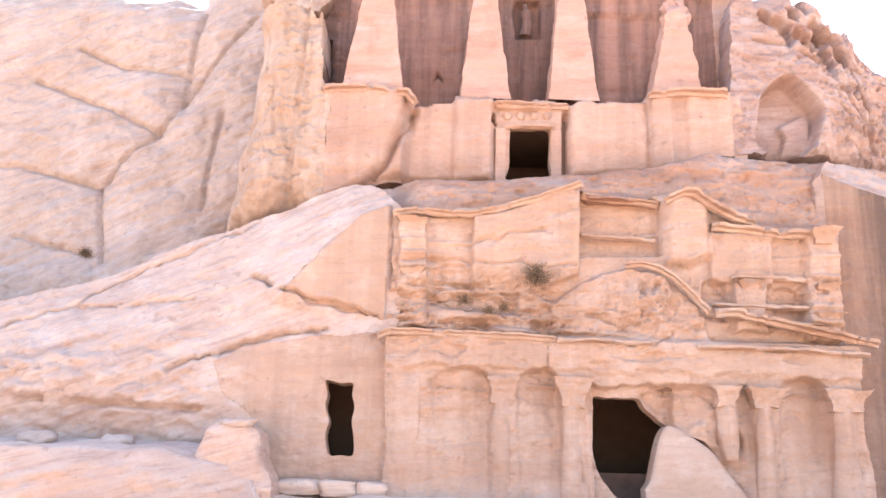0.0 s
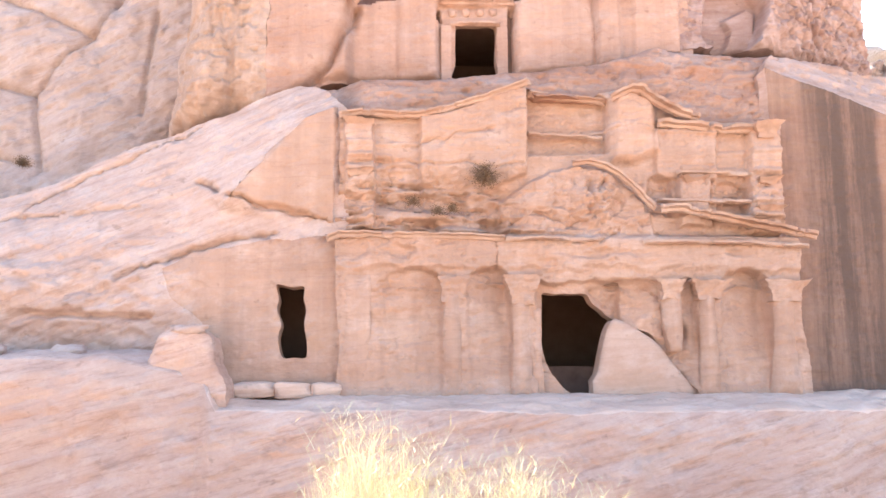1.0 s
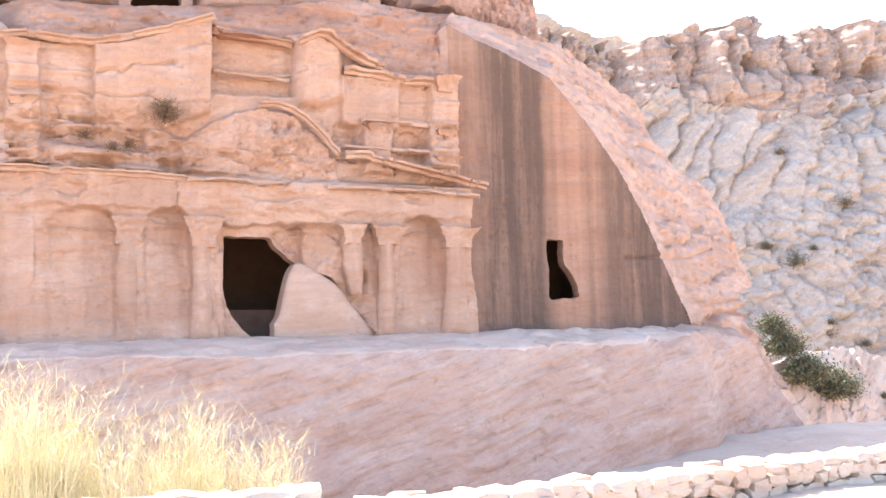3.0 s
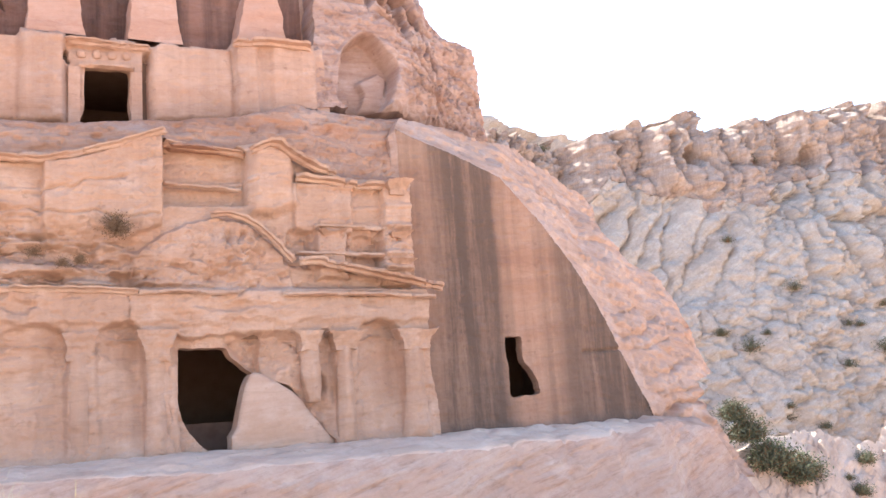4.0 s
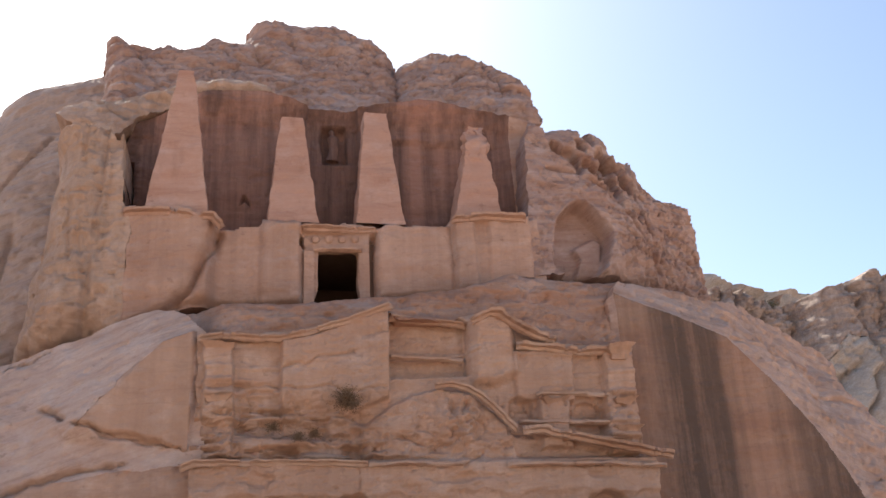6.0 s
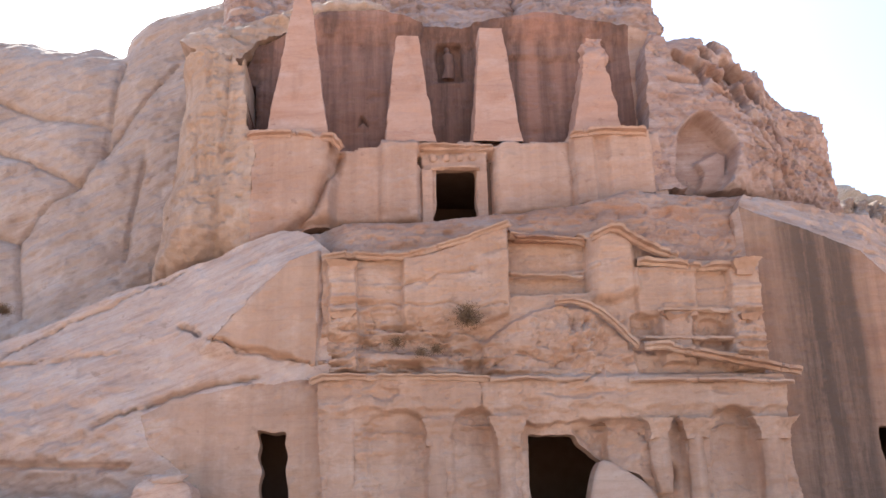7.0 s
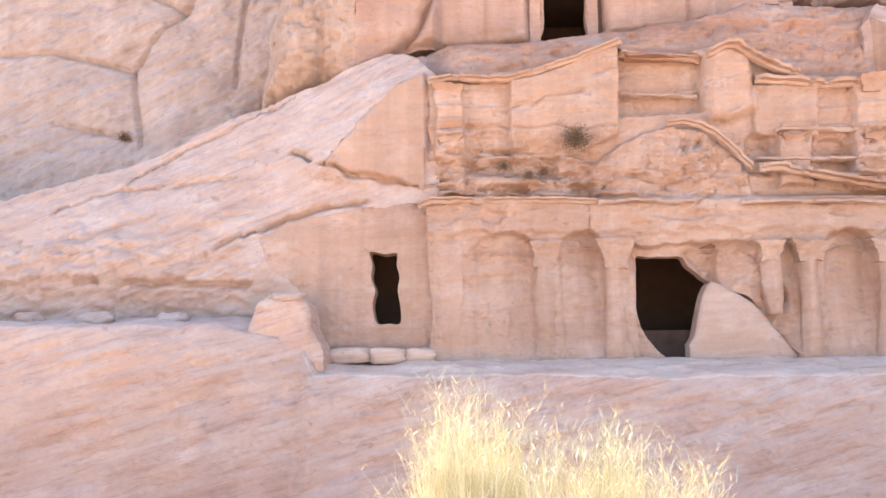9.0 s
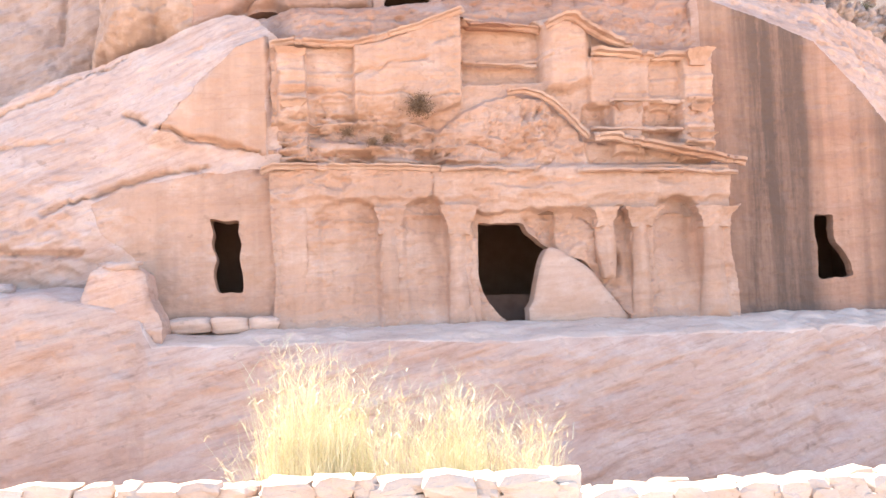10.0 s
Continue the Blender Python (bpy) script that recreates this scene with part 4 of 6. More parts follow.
butt = relief("rock_stump", (-9.5, -4.4, -0.8, 3.2), 0.07,
              lambda x, z: 31.75 + 0.8 * rounding(np.clip(-poly(x, z, BUTT), 0, 9), 0.35) * np.clip((z - 0.2) / 0.8, 0, 1) - weather(x, 33 + 0 * x, z, 0.35, 140, 0.2) - 0.14 * ledges(x, z, 2.0, 0.0, 142),
              SHELF, mask=lambda x, z: poly(x, z, BUTT) + 0.06 * fbm(x, 0, z, (1.5, 1, 1.5), 3, 141), back=2.0)
fixed(boulder("cap", (-6.22, 32.4, 2.36), (1.35, 1.2, 0.34), SLOPE, butt, 149, 0.35, flat=0.6))
tagged(butt, "weathered sandstone stump at the end of the shelf", "rock")
for k, (x, y, z, s) in enumerate([(-13.4, 33.9, 1.75, 1.1), (-10.6, 34.0, 1.72, 1.0), (-16.0, 34.1, 1.8, 0.8)]):
    tagged(boulder("boulder", (x, y, z), (s * 1.1, s, s * 0.5), SLOPE, None, 145 + k, 0.3), "pale flat boulder lying on the shelf", "rock", "boulders on the shelf")

# ---------------------------------------------------------------- stained cut wall and shoulder to the east
EAST_SKY = [(15.6, -0.6), (15.4, 12.9)] + [(16.71, 14.52), (18.66, 14.38), (20.95, 13.61)] + [(24.35, 14.10), (26.46, 13.47), (30.24, 12.89), (31.54, 12.09)] + [(30.80, 9.89), (31.29, 8.47), (33.51, 6.83), (34.82, 4.48), (35.65, 2.52)] + [(32.05, 1.90), (32.22, 1.24), (32.22, 0.35), (33.11, -0.70), (34.07, -1.79), (34.67, -2.91), (35.31, -4.04), (35.44, -4.32)] + [(15.6, -3.0)]
STAIN = [(15.65, 13.18), (16.30, 12.88), (17.52, 12.49), (19.07, 11.92), (20.56, 11.25), (22.34, 9.43), (24.01, 7.39), (25.12, 5.54), (25.95, 3.93), (26.78, 2.18), (27.56, 0.42), (27.71, -1.09), (16.01, -0.96)]
SIDE_DOOR = loop([(20.20, 4.07), (20.58, 4.10), (20.96, 4.06), (20.98, 3.55), (21.02, 3.12), (21.29, 2.71), (21.55, 2.30), (21.66, 1.99), (21.68, 1.60), (20.96, 1.57), (20.25, 1.54), (20.21, 2.21), (20.22, 2.81), (20.18, 3.41)])


def east_depth(x, z):
    y = grid_blend(x, z, [15, 20, 24, 28, 32, 36.5], [-3, 0.5, 4, 8, 11, 13.6],
                   [[35.6, 35.6, 35.4, 35.2, 35.4, 36.5],
                    [35.6, 35.6, 35.5, 35.5, 36.0, 38.0],
                    [35.6, 35.6, 35.6, 35.9, 37.2, 40.0],
                    [35.6, 35.6, 35.8, 37.0, 39.0, 42.0],
                    [35.7, 36.0, 37.0, 39.0, 42.0, 45.0],
                    [36.6, 38.0, 40.0, 42.0, 45.0, 47.0]])
    d = poly(x, z, STAIN)
    cut = (d <= 0) * 1.0
    wall = 35.62 - 0.25 * np.clip((0.6 - z), 0, 1)
    y = np.minimum(y + 0.30 * np.clip(d, 0, 4.0), wall + 0.03 + 0.9 * np.clip(d, 0, 20))
    y = y * (1 - cut) + wall * cut
    y = y - (1 - 0.8 * step(d - 0.5, 1.0)) * (weather(x, y, z, 0.34, 60, -0.2) + 0.16 * ledges(x, z, 0.6, -0.18, 64) + 0.08 * blocks(x, z, 1.6, 1.0, 70, 65) * np.clip((3.5 - z) / 3, 0.2, 1) + 0.25 * fbm(x, y, z, (0.2, 0.2, 0.2), 2, 66))
    for c in ([(24.16, 3.36), (28.66, 3.51), (31.21, 4.10)], [(24.58, -2.28), (26.03, -2.36), (27.22, -2.33), (27.37, -2.96)], [(20.93, 11.31), (23.51, 11.26), (26.17, 11.01)]):
        y = y + 0.22 * np.exp(-(line(x, z, c) / 0.06) ** 2)
    for k, (c, deep, wide) in enumerate((([(26.72, 0.37), (28.53, 0.16), (30.11, 0.81), (32.36, 0.89)], 0.55, 0.16), ([(28.47, 2.47), (29.87, 2.36), (31.48, 2.78)], 0.3, 0.09), ([(25.23, 4.96), (27.49, 5.16), (29.38, 5.75)], 0.2, 0.07),
                                         ([(25.65, 4.21), (27.00, 4.04), (28.70, 4.34), (30.95, 5.28)], 0.25, 0.07), ([(27.66, 1.44), (29.51, 1.32), (32.23, 1.60)], 0.25, 0.08), ([(25.36, 9.47), (27.87, 9.36), (29.81, 9.14)], 0.2, 0.07))):
        y = y + crack(x, z, c, deep, wide, 870 + 3 * k) * (d > 0.15)
    y = y + 0.3 * np.clip(np.abs(fbm(x, 0, z + 0.15 * x, (0.5, 1, 1.6), 4, 67)), 0, 0.4) * np.clip(d / 1.5, 0, 1)
    return y + 0.03 * fbm(x, y, z, (3, 3, 4), 3, 61) + (0.03 + 0.10 * np.clip(d * 3, 0, 1)) * flaked(x, z, 980, -0.2)


def clip_to(inside):
    """The cut wall and the natural shoulder are two faces of one rock, each with its own surface."""
    def mask(x, z):
        outer = poly(x, z, EAST_SKY) + 0.09 * fbm(x, 0, z, (0.9, 1, 0.9), 3, 62)
        d = poly(x, z, STAIN)
        return np.maximum(outer, d if inside else -d)
    return mask


tagged(relief("wall_stained", (15.2, 28.6, -1.5, 13.2), 0.08, east_depth, STAINED, mask=clip_to(True),
              holes=[lambda x, z: poly(x, z, SIDE_DOOR) + 0.03 * fbm(x, 0, z, (2.5, 1, 2.5), 2, 63)], hole_depth=0.5, back=6.0),
       "tall cut wall streaked dark by rain, with a broken door", "rock wall", kind="structure")
tagged(relief("rock_slope_east", (15.2, 39.5, -3.0, 14.0), 0.1, east_depth, SHOULDER, mask=clip_to(False), back=9.0),
       "rounded pale sandstone shoulder beside the stained wall", "rock slope", kind="structure")

# ---------------------------------------------------------------- terrace between the two tombs
TERRACE_RIM = [(-2.55, 10.55), (-1.39, 10.41), (1.48, 10.59), (4.40, 11.35), (5.89, 11.83), (6.14, 11.56), (8.56, 11.47), (9.11, 11.48), (9.90, 11.95), (10.56, 11.67), (11.65, 11.12), (12.64, 10.77), (14.88, 10.61), (16.12, 10.47)] + [(16.61, 10.84), (16.82, 12.81), (17.74, 12.41), (19.61, 11.84)]
TERRACE_FOOT = [(-4.60, 12.15), (-1.80, 12.96), (2.05, 12.92), (6.59, 13.22), (9.99, 13.95), (11.31, 14.64), (16.73, 14.69), (19.30, 14.28), (21.28, 13.40), (22.23, 12.74)]


def terrace_depth(x, z):
    lo = np.interp(x, [p[0] for p in TERRACE_RIM[:-3]], [p[1] for p in TERRACE_RIM[:-3]])
    hi = np.interp(x, [p[0] for p in TERRACE_FOOT], [p[1] for p in TERRACE_FOOT])
    t = np.clip((z - lo) / np.maximum(hi - lo, 0.3), -0.2, 1.1)
    q = np.clip((t - 0.78) / 0.22, 0, 1)
    y = 34.95 + 1.2 * t + 2.3 * q * q
    y = y + np.clip(x - 16.5, 0, 9) * 0.4 + 0.75 * np.clip((x - 11.5) / 3.0, 0, 1) + 1.4 * np.clip((-0.6 - x) / 1.0, 0, 1)
    y = y - weather(x, y, z, 0.42, 150) - 0.10 * ledges(x, z, 0.9, -0.02, 153) - 0.06 * fbm(x, 0, z - 0.03 * x, (0.3, 1, 3.5), 4, 151) + 0.12 * flaked(x, z, 1000, 0.02)
    return y


tagged(relief("rock_terrace", (-5, 22, 9.4, 15.2), 0.07, terrace_depth, TERRACE, mask=lambda x, z: poly(x, z, TERRACE_RIM + TERRACE_FOOT[::-1]), back=2.5),
       "brown bedded sandstone terrace above the lower tomb's pediments", "rock ledge", kind="structure")

# ---------------------------------------------------------------- upper tomb with the obelisks
upper_tomb = thing("obelisk_tomb", "sandstone tomb with four tall obelisks over a plain door", "tomb", (4.2, 38.0, 13.4))
UPPER_RIM = [(-8.96, 11.14), (-8.96, 11.86), (-8.58, 12.83), (-8.61, 14.30), (-8.23, 15.56), (-8.10, 17.24), (-7.82, 19.22), (-7.85, 20.99), (-7.17, 21.83), (-5.82, 21.67), (-5.31, 21.05), (-5.08, 20.23)] + [(-5.55, 21.52), (-4.77, 23.16), (-3.86, 23.49), (-2.01, 24.71), (0.98, 25.05), (3.06, 24.36), (4.92, 24.25), (9.08, 24.89), (11.96, 24.45), (14.00, 23.77)] + [(13.75, 20.00), (13.43, 17.46), (13.55, 14.61), (11.49, 14.41), (9.92, 13.67), (6.55, 13.39), (2.04, 13.11), (-1.79, 12.97), (-4.80, 11.84), (-7.74, 10.99)]
UPPER_DOOR = loop([(3.45, 15.82), (4.23, 15.85), (5.03, 15.84), (5.10, 15.13), (5.07, 14.23), (5.22, 13.0), (4.24, 12.98), (3.06, 13.0), (3.33, 13.92), (3.34, 14.80), (3.36, 15.45)])
PODIUM_TOP = [(-9.76, 21.08), (-4.92, 20.91), (-4.71, 17.17), (-1.11, 17.01), (-0.77, 16.59), (0.80, 16.61), (0.99, 17.04), (2.57, 17.00), (6.06, 17.05), (9.09, 17.04), (9.32, 17.42), (12.99, 17.53)]


def upper_depth(x, z):
    pod = 38.1 - 0.9 * step(x + 1.1, 0.5) + 0 * z
    x = x + 0.07 * fbm(x, 0, z, (0.8, 1, 0.8), 4, 166)
    pod = pod - 0.25 * rect(x, z, 0.9, 2.55, 13, 16.95, 0.3)
    pod = pod - 0.15 * rect(x, z, 6.0, 9.2, 13, 17.0, 0.15)
    pod = pod - 0.45 * rect(x, z, 9.35, 12.9, 13, 17.6, 0.15)
    pod = pod + 0.16 * rect(x, z, 10.35, 11.0, 13, 17.2, 0.1)
    pod = pod + 0.22 * rect(x, z, 2.58, 5.86, 13.2, 16.65, 0.06)
    pod = pod + 0.5 * rect(x, z, 5.6, 5.86, 13.4, 16.65, 0.06) + 1.4 * rect(x, z, 2.52, 2.68, 15.85, 16.4, 0.03) + 0.9 * rect(x, z, 5.58, 5.74, 15.7, 16.4, 0.03)
    pod = pod + 1.2 * np.clip((-6.3 - x) / 2.4, 0, 1) ** 2
    top = np.interp(x, [p[0] for p in PODIUM_TOP], [p[1] for p in PODIUM_TOP])
    top = top + 0.16 * fbm(x, 0, 0, (1.1, 1, 1), 5, 160)
    rec = 40.6 + 0.05 * (z - 17)
    rec = rec + 0.35 * rect(x, z, 3.0, 5.5, 17, 24.6, 0.08)
    rec = rec + 0.5 * rect(x, z, 3.75, 4.95, 21.5, 23.5, 0.08)
    rec = rec - 0.6 * np.clip((x - 11.8) / 1.2, 0, 1) - 0.5 * np.clip((z - 23.2) / 1.2, 0, 1)
    rec = rec - 0.25 * rect(x, z, 6.2, 12.5, 22.6, 25, 0.4)
    left = np.clip((-4.8 - 0.14 * np.clip(z - 17, 0, 9) - x) / 0.12, 0, 1)
    under = step(z - top, 0.06)
    y = pod * under + (rec * (1 - left) + (37.35 + 0.12 * (z - 17) + 0.9 * np.clip((x + 5.9) / 1.1, 0, 1) ** 2 + 0.5 * np.clip((z - 20.2), 0, 2) ** 2) * left) * (1 - under)
    rim = np.clip(-poly(x, z, UPPER_RIM), 0, 9)
    y = y + 1.5 * rounding(rim, 1.7) * np.clip((-4.6 - x) / 1.2, 0, 1) * np.clip((21.5 - z) / 2, 0, 1)
    rough = 0.13 + 0.06 * np.clip((-4.0 - x) / 1.5, 0, 1) + 0.25 * np.clip((13.9 - z) / 0.8, 0, 1)
    y = y - weather(x, y, z, 1.0, 161) * rough
    y = y + 0.035 * np.clip(1 - np.abs(fbm(x, 0, z - 0.02 * x, (0.25, 1, 1.6), 5, 785)) / 0.03, 0, 1) * np.clip(0.3 + 1.5 * fbm(x, 0, z, (0.4, 1, 0.4), 2, 787), 0, 1)
    y = y + (0.05 + 0.12 * np.clip((-4.0 - x) / 1.5, 0, 1)) * flaked(x, z, 990)
    flute = np.abs(fbm(x, 0, z, (0.9, 1, 0.12), 4, 165))
    y = y + 0.7 * np.clip(0.35 - flute, 0, 1) * np.clip((-4.3 - x) / 1.5, 0, 1)
    dist = line(x, z, [(-4.45, 11.66), (-2.66, 12.75), (-1.98, 13.50), (-1.65, 14.37), (-1.30, 15.01), (-0.84, 16.24)])
    y = y + 0.5 * np.exp(-(dist / 0.09) ** 2) + 0.25 * step(dist - 0.25, 0.3)
    y = y + 0.35 * step(poly(x, z, [(-0.12, 18.76), (0.12, 19.42), (0.44, 18.79), (0.16, 19.06)]), 0.06)
    d2 = line(x, z, [(-2.25, 12.82), (-1.78, 12.98), (2.03, 13.04), (6.52, 13.37), (9.88, 13.65)])
    y = y + 0.7 * np.exp(-(d2 / 0.22) ** 2)
    return y


def upper_wall(name, material, inside, hole=False, label=""):
    fixed(relief(name, (-9.8, 14.3, 10.5, 25.6), 0.075, upper_depth, material, upper_tomb,
                 mask=lambda x, z: np.maximum(poly(x, z, UPPER_RIM) + 0.07 * fbm(x, 0, z, (1.1, 1, 1.1), 3, 162), inside(x, z)),
                 holes=[lambda x, z: poly(x, z, UPPER_DOOR)] if hole else (), hole_depth=0.6, back=4.0, label=label))


def above_podium(x, z):
    top = np.interp(x, [p[0] for p in PODIUM_TOP], [p[1] for p in PODIUM_TOP]) + 0.06
    return np.maximum(np.maximum(-4.75 - 0.14 * np.clip(z - 17, 0, 9) - x, x - 13.1), top - z)


def podium_mask(x, z):
    pillar = np.interp(x, [-9, -7.8, -7.4, -6.8, -6.2, -5.6, -5.2, 13], [19.6, 20.4, 21.1, 21.4, 21.4, 21.0, 20.3, 40.0])
    return np.maximum(-above_podium(x, z), np.where(x < -4.75, z - pillar, -9.0))


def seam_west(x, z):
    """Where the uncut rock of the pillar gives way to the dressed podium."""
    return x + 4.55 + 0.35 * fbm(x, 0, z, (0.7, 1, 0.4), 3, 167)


upper_wall("podium", PODIUM, lambda x, z: np.maximum(podium_mask(x, z), -seam_west(x, z)), True)
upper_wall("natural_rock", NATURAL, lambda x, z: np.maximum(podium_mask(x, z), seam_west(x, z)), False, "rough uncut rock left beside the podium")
upper_wall("recess_wall", RECESS, above_podium, False, "recessed back wall streaked dark by rain")
fixed(sweep("lintel", [(2.53, 16.75), (4.19, 16.74), (5.89, 16.78)], LIP, 38.25, PODIUM, upper_tomb, seed=170, wear=0.03))
fixed(sweep("lintel", [(3.13, 15.79), (4.19, 15.79), (5.27, 15.79)], SLIM, 38.25, PODIUM, upper_tomb, seed=172, wear=0.03))
for k in range(4):
    fixed(boulder("rosette", (3.25 + 0.58 * k, 38.36, 16.3 + 0.02 * k), (0.36, 0.24, 0.36), PODIUM, upper_tomb, 260 + k, 0.12, flat=0.9))
for k, (xa, z0, z1) in enumerate([(2.96, 13.2, 15.7), (5.36, 13.2, 15.7)]):
    fixed(relief("door_jamb", (xa - 0.22, xa + 0.22, z0, z1), 0.06, lambda x, z: 38.26 - weather(x, 38 + 0 * x, z, 0.06, 175), PODIUM, upper_tomb, back=0.5))
fixed(sweep("podium_ledge", [(-4.73, 16.76), (-3.23, 16.89), (-1.09, 16.71), (-0.70, 16.25)], CORNICE, 37.35, PODIUM, upper_tomb, seed=176))
fixed(sweep("podium_ledge", [(9.21, 17.20), (10.65, 17.39), (12.71, 17.36)], CORNICE, 37.7, PODIUM, upper_tomb, seed=177))


def obelisk(foot, head, seed, yf, chipped=0.0, label=""):
    """A four-sided tapering shaft standing on the podium before the recess."""
    (xl, zl), (xr, zr) = foot
    (tl, tz), (tr, _) = head
    z0 = min(zl, zr) - 0.15
    n, rings = 14, 70
    t = np.linspace(0, 1, rings)[:, None]
    deep, dtop = (xr - xl) * 0.75, (tr - tl) * 0.8
    u = np.linspace(0, 4, 4 * n, endpoint=False)[None]
    side = np.floor(u).astype(int)
    f = u - side
    sx = np.where(side == 0, f, np.where(side == 1, 1, np.where(side == 2, 1 - f, 0)))
    sy = np.where(side == 0, 0, np.where(side == 1, f, np.where(side == 2, 1, 1 - f)))
    L, Rr = xl + (tl - xl) * t, xr + (tr - xr) * t
    X = L + (Rr - L) * sx
    front = yf + 0.45 * t
    Y = front + (deep + (dtop - deep) * t) * sy
    Z = z0 + (tz - z0) * t + 0 * X
    k = 0.05 + chipped * t ** 3
    dX, dY = [k * fbm(X, Y, Z, (1.3, 1.3, 1.6), 4, seed + i) for i in (0, 1)]
    X, Y = X + dX, Y + dY
    edge = np.abs(f - np.round(f)) < 0.04
    mid = (L + Rr) / 2
    X = np.where(edge, mid + (X - mid) * 0.97, X)
    verts = np.stack([X.ravel(), Y.ravel(), Z.ravel()], 1)
    m = 4 * n
    idx = np.arange(rings * m).reshape(rings, m)
    nxt = np.roll(idx, -1, 1)
    faces = np.stack([idx[:-1].ravel(), nxt[:-1].ravel(), nxt[1:].ravel(), idx[1:].ravel()], 1)
    apex = len(verts)
    verts = np.concatenate([verts, [[mid[-1, 0], float(Y[-1].mean()), tz + 0.12]]])
    cap = np.stack([idx[-1], nxt[-1], np.full(m, apex), np.full(m, apex)], 1)
    me = bpy.data.meshes.new("obelisk")
    me.from_pydata(verts.tolist(), [], faces.tolist() + cap[:, :3].tolist())
    me.polygons.foreach_set("use_smooth", np.full(len(me.polygons), True))
    me.set_sharp_from_angle(angle=radians(40))
    return fixed(put("obelisk", me, OBELISK, upper_tomb, label))


obelisk([(-3.95, 17.02), (-1.33, 17.08)], [(-2.92, 24.16), (-2.23, 24.19)], 180, 37.5, label="tallest obelisk on the broken podium block")
obelisk([(1.14, 17.14), (3.35, 17.17)], [(1.66, 22.44), (2.72, 22.58)], 184, 38.15)
obelisk([(5.01, 17.22), (7.25, 17.29)], [(5.55, 22.96), (6.61, 23.06)], 188, 38.15)
obelisk([(9.45, 17.42), (11.81, 17.56)], [(10.53, 22.55), (11.15, 22.61)], 192, 37.95, 0.35, "obelisk with an eroded, chipped top")


def figure():
    """A worn standing figure in the recess wall, long since faceless."""
    rings = [(0.0, 0.30), (0.25, 0.27), (0.8, 0.24), (1.0, 0.28), (1.25, 0.30), (1.38, 0.16), (1.45, 0.10), (1.55, 0.15), (1.68, 0.13), (1.75, 0.03)]
    t = np.linspace(0, 1.75, 36)
    r = np.interp(t, [a for a, _ in rings], [b for _, b in rings])
    a = np.linspace(0, 2 * np.pi, 20, endpoint=False)
    X = 4.3 + 0.08 * np.sin(t * 2.2)[:, None] + r[:, None] * np.cos(a)[None]
    Y = 41.25 + 0.8 * r[:, None] * np.sin(a)[None]
    Z = 21.62 + t[:, None] + 0 * X
    X = X + 0.06 * fbm(X, Y, Z, (3, 3, 2), 3, 199)
    idx = np.arange(X.size).reshape(X.shape)
    nxt = np.roll(idx, -1, 1)
    f = np.stack([idx[:-1].ravel(), nxt[:-1].ravel(), nxt[1:].ravel(), idx[1:].ravel()], 1)
    tagged(put("statue", mesh_from("statue", np.stack([X.ravel(), Y.ravel(), Z.ravel()], 1), f), RECESS), "worn faceless relief statue in the recess niche", "statue")


figure()

# ---------------------------------------------------------------- rough cliff east of the obelisks
EAST_CLIFF = [(12.77, 14.52), (13.04, 17.46), (13.46, 22.27), (13.73, 22.86)] + [(16.34, 23.36), (17.82, 22.70), (18.35, 21.84)] + [(19.48, 21.87), (20.34, 20.94), (21.26, 20.51)] + [(23.36, 20.39), (23.56, 19.40), (24.01, 18.56), (23.60, 18.08), (23.49, 17.36), (23.86, 15.83), (24.09, 14.70)] + [(19.83, 14.84), (16.89, 15.03), (14.02, 14.87)]
ALCOVE = loop([(14.20, 15.05), (14.23, 16.68), (14.61, 17.88), (15.74, 18.75), (16.60, 17.90), (17.12, 17.21), (16.91, 16.31), (16.32, 15.13)])


